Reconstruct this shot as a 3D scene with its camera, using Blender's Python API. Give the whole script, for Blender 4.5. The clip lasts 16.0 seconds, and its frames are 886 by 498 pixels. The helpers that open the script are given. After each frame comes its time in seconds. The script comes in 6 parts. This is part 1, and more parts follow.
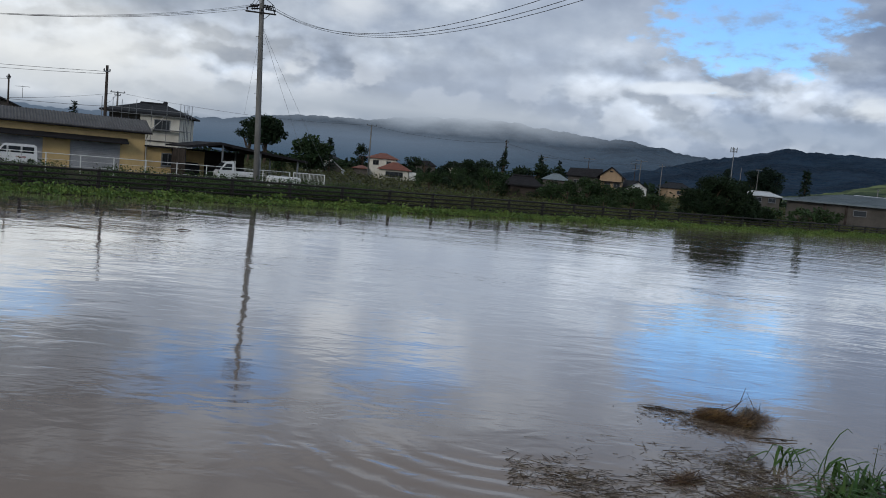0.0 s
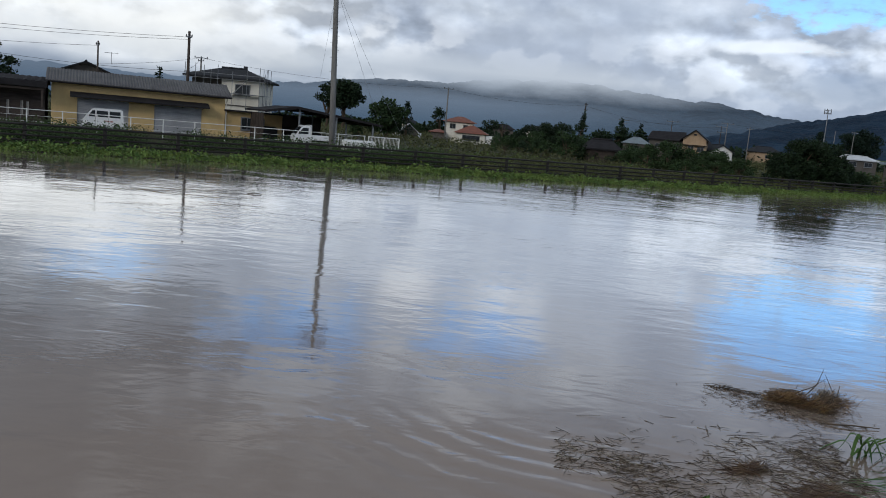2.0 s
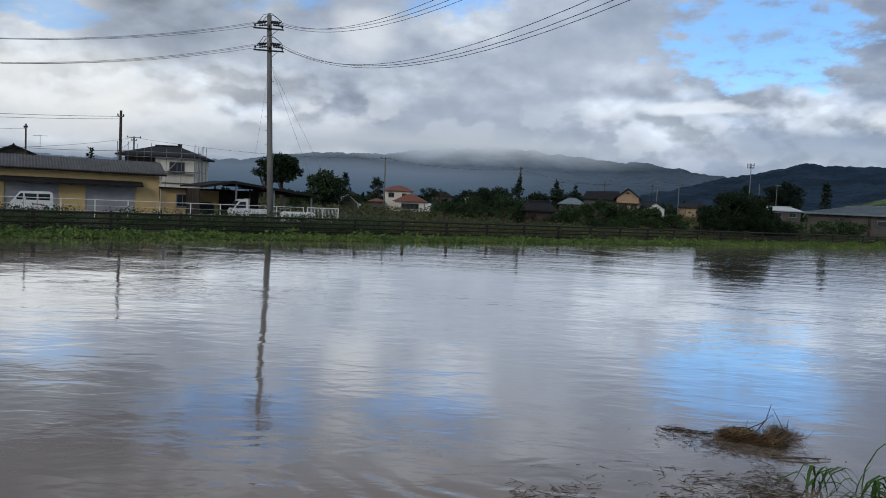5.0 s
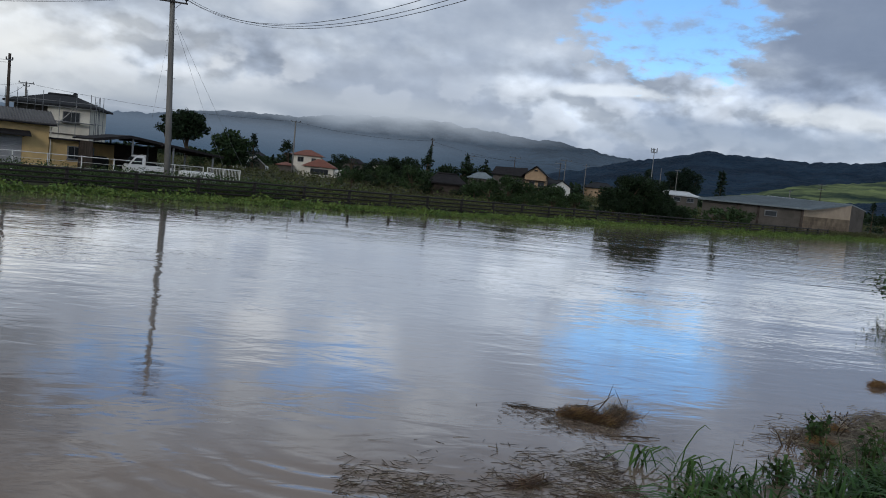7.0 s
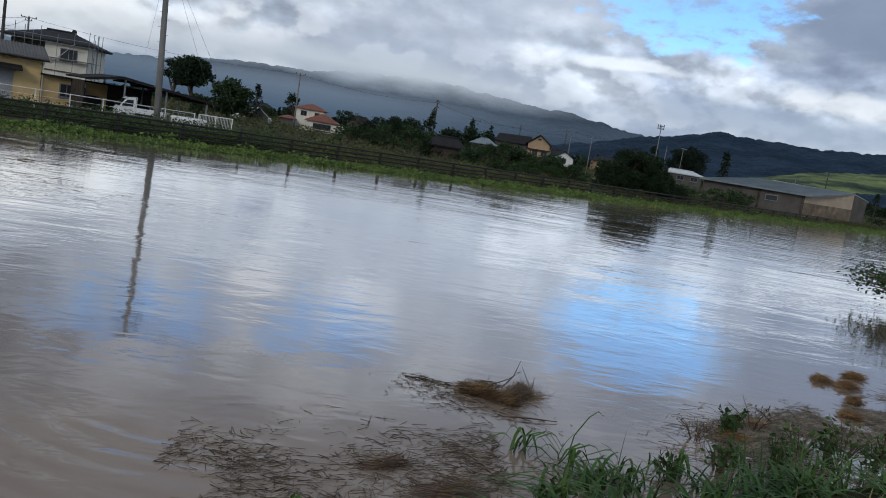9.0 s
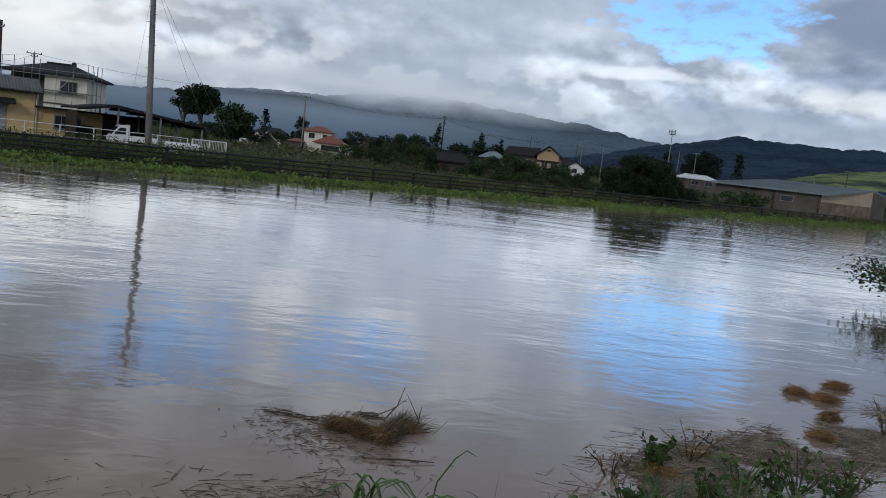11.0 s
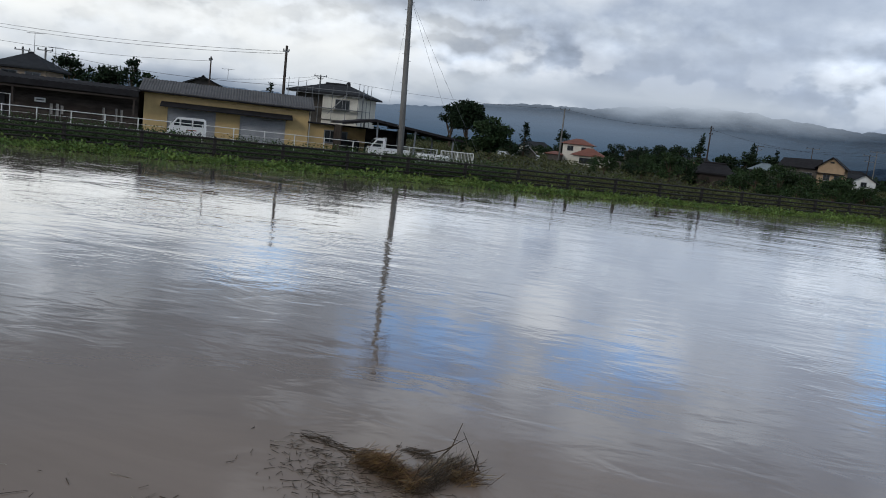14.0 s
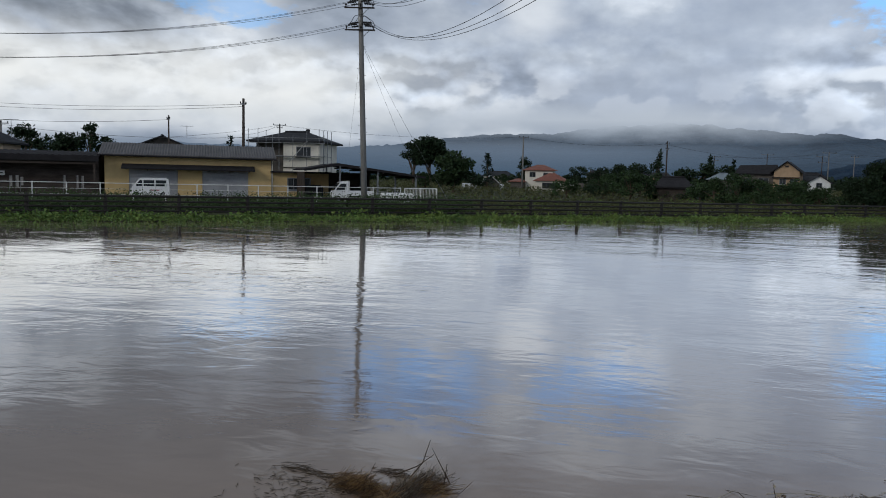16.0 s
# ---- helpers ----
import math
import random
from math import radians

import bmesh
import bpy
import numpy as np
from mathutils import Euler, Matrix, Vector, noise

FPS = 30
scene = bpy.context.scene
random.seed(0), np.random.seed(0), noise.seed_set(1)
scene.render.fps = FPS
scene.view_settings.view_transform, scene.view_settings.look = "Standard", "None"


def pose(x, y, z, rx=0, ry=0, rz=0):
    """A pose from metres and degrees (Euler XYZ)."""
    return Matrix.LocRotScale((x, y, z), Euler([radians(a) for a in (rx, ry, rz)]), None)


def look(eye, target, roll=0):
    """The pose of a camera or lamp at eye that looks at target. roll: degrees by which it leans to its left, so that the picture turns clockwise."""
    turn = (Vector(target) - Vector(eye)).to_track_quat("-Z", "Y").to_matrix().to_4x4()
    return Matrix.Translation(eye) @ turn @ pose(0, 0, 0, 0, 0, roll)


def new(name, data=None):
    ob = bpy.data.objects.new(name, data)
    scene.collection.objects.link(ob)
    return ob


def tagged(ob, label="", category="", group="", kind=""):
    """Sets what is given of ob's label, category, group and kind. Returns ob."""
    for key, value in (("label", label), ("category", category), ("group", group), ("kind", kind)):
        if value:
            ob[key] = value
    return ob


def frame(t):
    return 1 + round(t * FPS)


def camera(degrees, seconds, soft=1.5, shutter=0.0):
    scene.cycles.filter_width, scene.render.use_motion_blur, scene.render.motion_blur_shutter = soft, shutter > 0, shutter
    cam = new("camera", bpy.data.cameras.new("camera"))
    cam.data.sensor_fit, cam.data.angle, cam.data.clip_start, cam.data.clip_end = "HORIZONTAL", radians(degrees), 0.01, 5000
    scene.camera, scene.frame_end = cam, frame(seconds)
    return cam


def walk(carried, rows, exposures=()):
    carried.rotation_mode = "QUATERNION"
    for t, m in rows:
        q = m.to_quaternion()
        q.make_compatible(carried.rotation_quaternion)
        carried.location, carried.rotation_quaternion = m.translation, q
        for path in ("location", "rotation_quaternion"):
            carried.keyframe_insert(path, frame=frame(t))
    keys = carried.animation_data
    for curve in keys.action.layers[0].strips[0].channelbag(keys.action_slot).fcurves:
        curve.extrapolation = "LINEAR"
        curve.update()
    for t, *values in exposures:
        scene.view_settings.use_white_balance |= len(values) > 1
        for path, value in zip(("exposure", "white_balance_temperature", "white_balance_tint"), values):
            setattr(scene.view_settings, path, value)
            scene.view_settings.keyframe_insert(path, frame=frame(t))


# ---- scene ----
cam = camera(58.1, 16.0, soft=0.95)
PATH = [
    (0, (-0.475, -1.727, 2.3), (-0.494, 0.264, 2.108), 5.2),
    (0.5, (-0.319, -1.544, 2.288), (-0.323, 0.444, 2.072), 3.8),
    (1, (-0.335, -1.438, 2.298), (-0.276, 0.547, 2.066), 3.1),
    (1.5, (-0.288, -1.482, 2.28), (-0.295, 0.499, 2.008), 3.8),
    (2, (-0.25, -1.362, 2.318), (-0.453, 0.605, 2.02), 5.1),
    (2.5, (-0.29, -1.52, 2.289), (-0.613, 0.436, 2.026), 5.2),
    (3, (-0.291, -1.366, 2.258), (-0.719, 0.576, 2.043), 4.1),
    (3.5, (-0.262, -1.365, 2.264), (-0.686, 0.583, 2.103), 3.4),
    (4, (-0.237, -1.389, 2.28), (-0.548, 0.583, 2.146), 2.7),
    (4.5, (-0.283, -1.441, 2.308), (-0.476, 0.545, 2.176), 2.8),
    (5, (-0.232, -1.264, 2.158), (-0.306, 0.731, 2.039), 2.6),
    (7.5, (0.507, -1.224, 2.252), (0.693, 0.755, 2.03), 6.6),
    (8, (0.745, -1.093, 2.218), (0.921, 0.881, 1.955), 8.4),
    (8.5, (0.997, -0.934, 2.265), (1.154, 1.042, 1.997), 9.5),
    (11, (2.681, 0.497, 2.153), (2.779, 2.482, 1.921), 6.7),
    (11.5, (2.922, 0.716, 2.146), (2.907, 2.708, 1.966), 6.9),
    (12, (3.176, 1.0, 2.173), (3.037, 2.989, 2.009), 5.7),
    (12.5, (3.435, 1.123, 2.132), (3.211, 3.093, 1.867), 7.2),
    (13, (3.664, 1.27, 2.094), (3.367, 3.222, 1.777), 8.7),
    (13.5, (3.85, 1.671, 2.093), (3.475, 3.618, 1.827), 7.4),
    (14, (3.956, 1.862, 2.094), (3.407, 3.766, 1.822), 6.3),
    (14.5, (4.037, 1.855, 2.139), (3.403, 3.729, 1.846), 5.2),
    (15, (4.187, 1.671, 2.115), (3.579, 3.56, 1.863), 2.7),
    (15.5, (4.203, 1.676, 2.1), (3.644, 3.587, 1.908), 1.5),
    (16, (4.224, 1.423, 2.138), (3.733, 3.353, 1.958), 1.3),
]
walk(cam, [(t, look(eye, target, roll)) for t, eye, target, roll in PATH], ((0.0, -0.08), (1.5, 0.04), (2.5, 0.18), (3.5, -0.02), (5.0, -0.05), (7.5, -0.06), (8.5, 0.12), (11.0, 0.05), (12.0, -0.12), (12.5, -0.07), (13.0, 0.2), (14.0, 0.08), (15.0, 0.1), (16.0, -0.05)))

# ---- world, sun, exposure ----
world = bpy.data.worlds.new("sky")
scene.world = world
world.use_nodes = True
WT = world.node_tree
WT.nodes.clear()


def add(tree, kind, ins=()):
    """A node with its sockets filled with values or links."""
    nd = tree.nodes.new(kind)
    for key, value in dict(ins).items():
        if isinstance(value, bpy.types.NodeSocket):
            tree.links.new(value, nd.inputs[key])
        else:
            nd.inputs[key].default_value = value
    return nd


def mth(tree, op, a, b=0.0, c=0.0, clamp=False):
    nd = add(tree, "ShaderNodeMath", {0: a, 1: b, 2: c})
    nd.operation, nd.use_clamp = op, clamp
    return nd.outputs[0]


def smooth(tree, v, lo, hi):
    nd = add(tree, "ShaderNodeMapRange", {0: v, 1: lo, 2: hi, 3: 0.0, 4: 1.0})
    nd.interpolation_type = "SMOOTHSTEP"
    return nd.outputs[0]


def mixc(tree, fac, a, b, blend="MIX"):
    nd = add(tree, "ShaderNodeMix", {0: fac, 6: a, 7: b})
    nd.data_type, nd.blend_type = "RGBA", blend
    return nd.outputs[2]


def ramp(tree, fac, stops):
    nd = add(tree, "ShaderNodeValToRGB", {0: fac})
    els = nd.color_ramp.elements
    while len(els) < len(stops):
        els.new(0.5)
    for el, (pos, col) in zip(els, stops):
        el.position, el.color = pos, (*col, 1)
    return nd.outputs[0]


SUN_ELEVATION, SUN_AZIMUTH = 24.0, 205.0
tc = add(WT, "ShaderNodeTexCoord")
sep = add(WT, "ShaderNodeSeparateXYZ", {0: tc.outputs["Generated"]})
el = mth(WT, "MULTIPLY", mth(WT, "ARCSINE", sep.outputs[2]), 57.2958)
az = mth(WT, "MULTIPLY", mth(WT, "ARCTAN2", sep.outputs[0], sep.outputs[1]), 57.2958)
flat = add(WT, "ShaderNodeCombineXYZ", {0: mth(WT, "MULTIPLY", az, 0.05), 1: mth(WT, "MULTIPLY", el, 0.11), 2: 0.0}).outputs[0]
big = add(WT, "ShaderNodeTexNoise", {"Vector": flat, "Scale": 0.95, "Detail": 4.0, "Roughness": 0.45, "Distortion": 0.3}).outputs[0]
puff = add(WT, "ShaderNodeTexNoise", {"Vector": flat, "Scale": 3.0, "Detail": 8.0, "Roughness": 0.52, "Distortion": 0.2}).outputs[0]
wisp = add(WT, "ShaderNodeTexNoise", {"Vector": flat, "Scale": 7.5, "Detail": 6.0, "Roughness": 0.6}).outputs[0]
body = mth(WT, "ADD", mth(WT, "MULTIPLY", big, 0.66), mth(WT, "MULTIPLY", puff, 0.34))
# grey stratus with brighter thin places
even = add(WT, "ShaderNodeCombineXYZ", {0: mth(WT, "MULTIPLY", az, 0.085), 1: mth(WT, "MULTIPLY", el, 0.13), 2: 3.0}).outputs[0]
fluff = add(WT, "ShaderNodeTexNoise", {"Vector": even, "Scale": 2.1, "Detail": 7.0, "Roughness": 0.52}).outputs[0]
thin = mth(WT, "ADD", mth(WT, "MULTIPLY", body, 0.6), mth(WT, "MULTIPLY", fluff, 0.4))
cloud = ramp(WT, thin, [(0.37, (0.27, 0.315, 0.39)), (0.46, (0.40, 0.445, 0.525)), (0.54, (0.57, 0.61, 0.67)), (0.62, (0.84, 0.86, 0.89))])
# cumulus heads, lighter on their upper sides, in a belt under the stratus
heads = mth(WT, "MULTIPLY", smooth(WT, el, 3.0, 5.2), mth(WT, "SUBTRACT", 1.0, smooth(WT, el, 7.4, 10.0)))
aside = mth(WT, "MAXIMUM", smooth(WT, az, 5.0, 14.0), mth(WT, "SUBTRACT", 1.0, smooth(WT, az, -17.0, -6.0)))
heads = mth(WT, "MULTIPLY", heads, mth(WT, "ADD", 0.3, mth(WT, "MULTIPLY", aside, 0.7)))
above = add(WT, "ShaderNodeVectorMath", {0: even, 1: (0.02, 0.085, 0.0)}).outputs[0]
billow = [add(WT, "ShaderNodeTexNoise", {"Vector": at, "Scale": 4.0, "Detail": 4.0, "Roughness": 0.45}).outputs[0] for at in (even, above)]
lit_side = mth(WT, "MULTIPLY", mth(WT, "SUBTRACT", billow[0], billow[1]), mth(WT, "ADD", 0.35, mth(WT, "MULTIPLY", heads, 2.2)))
relief = mth(WT, "ADD", 1.0, mth(WT, "MINIMUM", mth(WT, "MAXIMUM", lit_side, -0.25), 0.5))
cloud = mixc(WT, 1.0, cloud, add(WT, "ShaderNodeCombineXYZ", {0: relief, 1: relief, 2: relief}).outputs[0], "MULTIPLY")
# a paler belt of cumulus low over the hills
belt = mth(WT, "MULTIPLY", smooth(WT, el, 2.0, 4.5), mth(WT, "SUBTRACT", 1.0, smooth(WT, el, 5.5, 8.6)))
pale = mth(WT, "MULTIPLY", belt, smooth(WT, billow[0], 0.46, 0.58))
cloud = mixc(WT, mth(WT, "MULTIPLY", pale, 0.62), cloud, (0.80, 0.81, 0.83, 1))


def spot(a0, e0, ra, re, soft0=0.5, soft1=1.2, ragged=1.0):
    da = mth(WT, "DIVIDE", mth(WT, "SUBTRACT", az, a0), ra)
    de = mth(WT, "DIVIDE", mth(WT, "SUBTRACT", el, e0), re)
    r = mth(WT, "SQRT", mth(WT, "ADD", mth(WT, "MULTIPLY", da, da), mth(WT, "MULTIPLY", de, de)))
    return mth(WT, "SUBTRACT", 1.0, smooth(WT, mth(WT, "ADD", r, mth(WT, "MULTIPLY", mth(WT, "SUBTRACT", puff, 0.5), ragged * 2)), soft0, soft1))


# heavier and thinner parts of the cloud deck
cloud = mixc(WT, mth(WT, "MULTIPLY", spot(9.0, 10.5, 9.0, 3.6, 0.3, 1.3), 0.55), cloud, (0.43, 0.47, 0.54, 1))
cloud = mixc(WT, mth(WT, "MULTIPLY", spot(24.0, 4.6, 10.0, 1.1, 0.4, 1.3), 0.75), cloud, (0.33, 0.39, 0.48, 1))
cloud = mixc(WT, mth(WT, "MULTIPLY", spot(-27.0, 4.3, 12.0, 1.8, 0.3, 1.3), 0.6), cloud, (0.88, 0.88, 0.86, 1))
cloud = mixc(WT, mth(WT, "MULTIPLY", spot(-48.0, 6.0, 10.0, 4.0, 0.2, 1.3), 0.7), cloud, (1.0, 0.98, 0.92, 1))
cloud = mixc(WT, mth(WT, "MULTIPLY", spot(32.0, 12.0, 11.0, 5.0, 0.35, 1.2), 0.8), cloud, (0.22, 0.26, 0.34, 1))
cloud = mixc(WT, mth(WT, "MULTIPLY", spot(-24.0, 11.6, 14.0, 3.2, 0.2, 1.3), 0.62), cloud, (0.34, 0.38, 0.45, 1))
cloud = mixc(WT, mth(WT, "MULTIPLY", spot(-28.5, 11.2, 3.6, 2.0, 0.3, 1.2), 0.45), cloud, (0.95, 0.95, 0.94, 1))
cloud = mixc(WT, mth(WT, "MULTIPLY", spot(-8.5, 11.4, 3.2, 2.0, 0.3, 1.2), 0.6), cloud, (0.92, 0.92, 0.92, 1))
cloud = mixc(WT, mth(WT, "MULTIPLY", spot(-34.0, 6.2, 20.0, 3.0, 0.2, 1.3), 0.68), cloud, (0.93, 0.92, 0.89, 1))
cloud = mixc(WT, mth(WT, "MULTIPLY", spot(0.0, 6.0, 9.0, 3.2, 0.3, 1.2), 0.6), cloud, (0.44, 0.48, 0.55, 1))
cloud = mixc(WT, mth(WT, "MULTIPLY", spot(15.5, 6.95, 5.6, 0.36, 0.2, 1.5, 3.4), 0.75), cloud, (0.98, 0.98, 0.97, 1))
cloud = mixc(WT, mth(WT, "MULTIPLY", spot(31.0, 6.0, 8.0, 0.7, 0.3, 1.2, 2.4), 0.6), cloud, (1.0, 0.98, 0.93, 1))
cloud = mixc(WT, mth(WT, "MULTIPLY", spot(-42.0, 20.5, 27.0, 11.4, 0.45, 1.2), 0.94), cloud, (0.13, 0.15, 0.18, 1))
cloud = mixc(WT, mth(WT, "MULTIPLY", smooth(WT, el, 16.5, 26.0), 0.6), cloud, (0.40, 0.43, 0.47, 1))


def opening(a0, e0, ra, re, s0=0.68, s1=1.12):
    da = mth(WT, "DIVIDE", mth(WT, "SUBTRACT", az, a0), ra)
    de = mth(WT, "DIVIDE", mth(WT, "SUBTRACT", el, e0), re)
    r = mth(WT, "SQRT", mth(WT, "ADD", mth(WT, "MULTIPLY", da, da), mth(WT, "MULTIPLY", de, de)))
    rough = mth(WT, "MULTIPLY", mth(WT, "SUBTRACT", wisp, 0.5), 1.9)
    return mth(WT, "SUBTRACT", 1.0, smooth(WT, mth(WT, "ADD", r, rough), s0, s1))


gap = mth(WT, "MAXIMUM", opening(18.8, 11.4, 6.4, 3.4), mth(WT, "MULTIPLY", opening(-16.0, 15.2, 6.5, 2.6, 0.4, 1.2), 0.9))
gap = mth(WT, "MAXIMUM", gap, mth(WT, "MULTIPLY", opening(-3.0, 14.9, 5.5, 2.2, 0.4, 1.2), 0.85))
gap = mth(WT, "MAXIMUM", gap, mth(WT, "MULTIPLY", opening(-29.0, 10.8, 4.0, 1.0), 0.7))
sky = add(WT, "ShaderNodeTexSky")
sky.sky_type, sky.sun_disc = "NISHITA", False
sky.sun_elevation, sky.sun_rotation = radians(SUN_ELEVATION), radians(SUN_AZIMUTH)
sky.air_density, sky.dust_density, sky.ozone_density = 1.0, 0.4, 2.5
blue = mixc(WT, 1.0, sky.outputs[0], (0.95, 1.35, 1.75, 1), "MULTIPLY")
cast = mixc(WT, smooth(WT, az, -28.0, 22.0), (9.75, 10.1, 10.4, 1), (8.9, 9.7, 10.75, 1))
clouds10 = mixc(WT, 1.0, cloud, cast, "MULTIPLY")
total = mixc(WT, mth(WT, "MULTIPLY", mth(WT, "MULTIPLY", gap, 0.86), mth(WT, "SUBTRACT", 1.0, mth(WT, "MULTIPLY", smooth(WT, wisp, 0.45, 0.7), 0.7))), clouds10, blue)
bg = add(WT, "ShaderNodeBackground", {0: total, 1: 0.1})
add(WT, "ShaderNodeOutputWorld", {0: bg.outputs[0]})

sun_data = bpy.data.lights.new("sun", "SUN")
sun_data.energy, sun_data.angle, sun_data.color = 0.85, radians(12), (1.0, 0.94, 0.86)
sun = new("sun", sun_data)
sa, se = radians(SUN_AZIMUTH), radians(SUN_ELEVATION)
sun_from = Vector((math.sin(sa) * math.cos(se), math.cos(sa) * math.cos(se), math.sin(se)))
sun.matrix_world = look(sun_from * 60, (0, 0, 0))

# ---- materials ----


def material(name, col, col2=None, rough=0.8, scale=6.0, fine=40.0, bump=0.3, metal=0.0, island=0.0, obj_random=0.0, stretch=(1, 1, 1), coat=0.0, dist=0.02):
    """A surface with colour variation at two scales and fine relief."""
    m = bpy.data.materials.new(name)
    m.use_nodes = True
    t = m.node_tree
    p = t.nodes["Principled BSDF"]
    col2 = col2 or tuple(c * 0.6 for c in col)
    co = add(t, "ShaderNodeMapping", {0: add(t, "ShaderNodeTexCoord").outputs["Object"], 3: stretch}).outputs[0]
    n1 = add(t, "ShaderNodeTexNoise", {"Vector": co, "Scale": scale, "Detail": 5.0, "Roughness": 0.6}).outputs[0]
    n2 = add(t, "ShaderNodeTexNoise", {"Vector": co, "Scale": fine, "Detail": 3.0, "Roughness": 0.6}).outputs[0]
    c = mixc(t, smooth(t, n1, 0.32, 0.7), (*col, 1), (*col2, 1))
    c = mixc(t, mth(t, "MULTIPLY", smooth(t, n2, 0.4, 0.75), 0.35), c, (*(v * 0.55 for v in col2), 1))
    if island:
        r = add(t, "ShaderNodeNewGeometry").outputs["Random Per Island"]
        c = add(t, "ShaderNodeHueSaturation", {"Color": c, "Hue": mth(t, "ADD", 0.5, mth(t, "MULTIPLY", mth(t, "SUBTRACT", r, 0.5), 0.06 * island)), "Value": mth(t, "ADD", 1.0 - 0.6 * island, mth(t, "MULTIPLY", r, 1.2 * island))}).outputs[0]
    if obj_random:
        r = add(t, "ShaderNodeObjectInfo").outputs["Random"]
        c = add(t, "ShaderNodeHueSaturation", {"Color": c, "Value": mth(t, "ADD", 1.0 - obj_random / 2, mth(t, "MULTIPLY", r, obj_random))}).outputs[0]
    t.links.new(c, p.inputs["Base Color"])
    t.links.new(mth(t, "ADD", rough - 0.1, mth(t, "MULTIPLY", n2, 0.2)), p.inputs["Roughness"])
    p.inputs["Metallic"].default_value = metal
    p.inputs["Specular IOR Level"].default_value = 0.08 if rough >= 0.8 else 0.4
    p.inputs["Coat Weight"].default_value = coat
    if bump:
        b = add(t, "ShaderNodeBump", {"Strength": bump, "Distance": dist, "Height": n2})
        t.links.new(b.outputs[0], p.inputs["Normal"])
    return m


def foliage(name, col, col2):
    m = material(name, col, col2, rough=0.65, scale=1.2, fine=14.0, bump=0.0, island=0.55)
    m.node_tree.nodes["Principled BSDF"].inputs["Specular IOR Level"].default_value = 0.12
    return m


def water_material():
    m = bpy.data.materials.new("muddy_river")
    m.use_nodes = True
    t = m.node_tree
    p = t.nodes["Principled BSDF"]
    co = add(t, "ShaderNodeTexCoord").outputs["Object"]
    flow = add(t, "ShaderNodeMapping", {0: co, 2: (0, 0, radians(-34)), 3: (0.55, 1.0, 1.0)}).outputs[0]
    silt = add(t, "ShaderNodeTexNoise", {"Vector": flow, "Scale": 0.35, "Detail": 6.0, "Roughness": 0.6, "Distortion": 1.2}).outputs[0]
    t.links.new(ramp(t, silt, [(0.3, (0.180, 0.135, 0.106)), (0.7, (0.238, 0.182, 0.147))]), p.inputs["Base Color"])
    p.inputs["Roughness"].default_value = 0.05
    p.inputs["IOR"].default_value = 1.333
    p.inputs["Specular IOR Level"].default_value = 0.0
    swell = add(t, "ShaderNodeTexNoise", {"Vector": flow, "Scale": 0.5, "Detail": 2.0, "Roughness": 0.4, "Distortion": 0.4}).outputs[0]
    rip = add(t, "ShaderNodeTexNoise", {"Vector": flow, "Scale": 3.0, "Detail": 2.0, "Roughness": 0.45, "Distortion": 0.6}).outputs[0]
    # cat's-paws: patches of short wavelets with calm water between
    gust = add(t, "ShaderNodeTexNoise", {"Vector": flow, "Scale": 0.22, "Detail": 3.0, "Roughness": 0.55, "Distortion": 0.8}).outputs[0]
    where = smooth(t, gust, 0.46, 0.66)
    short = add(t, "ShaderNodeMapping", {0: co, 2: (0, 0, radians(18)), 3: (0.45, 1.0, 1.0)}).outputs[0]
    wavelet = add(t, "ShaderNodeTexNoise", {"Vector": short, "Scale": 9.0, "Detail": 2.0, "Roughness": 0.45, "Distortion": 0.7}).outputs[0]
    h = mth(t, "ADD", mth(t, "MULTIPLY", swell, 0.016), mth(t, "MULTIPLY", rip, mth(t, "ADD", 0.0042, mth(t, "MULTIPLY", where, 0.0045))))
    h = mth(t, "ADD", h, mth(t, "MULTIPLY", wavelet, mth(t, "ADD", 0.0007, mth(t, "MULTIPLY", where, 0.0028))))
    s3 = add(t, "ShaderNodeSeparateXYZ", {0: co})
    race = smooth(t, mth(t, "ADD", mth(t, "MULTIPLY", s3.outputs[0], 0.7), mth(t, "MULTIPLY", s3.outputs[1], 0.55)), 14.0, 36.0)
    chop = add(t, "ShaderNodeTexNoise", {"Vector": flow, "Scale": 1.3, "Detail": 3.0, "Roughness": 0.5, "Distortion": 0.5}).outputs[0]
    h = mth(t, "ADD", h, mth(t, "MULTIPLY", mth(t, "MULTIPLY", chop, race), 0.023))
    # rings that spread over the slack water by the bank
    dx, dy = mth(t, "SUBTRACT", s3.outputs[0], 0.45), mth(t, "SUBTRACT", s3.outputs[1], 5.9)
    away = mth(t, "SQRT", mth(t, "ADD", mth(t, "MULTIPLY", dx, dx), mth(t, "MULTIPLY", dy, dy)))
    away = mth(t, "ADD", away, mth(t, "MULTIPLY", rip, 0.25))
    band = mth(t, "MULTIPLY", smooth(t, away, 0.9, 1.5), mth(t, "SUBTRACT", 1.0, smooth(t, away, 2.1, 3.4)))
    band = mth(t, "MULTIPLY", band, mth(t, "MULTIPLY", smooth(t, mth(t, "MULTIPLY", dy, -1.0), 0.7, 1.7), mth(t, "SUBTRACT", 1.0, smooth(t, dx, 0.2, 0.9))))
    ring = mth(t, "MULTIPLY", mth(t, "SINE", mth(t, "MULTIPLY", away, 23.0)), mth(t, "MULTIPLY", band, 0.0021))
    h = mth(t, "ADD", h, ring)
    b = add(t, "ShaderNodeBump", {"Strength": 1.0, "Distance": 1.0, "Height": h})
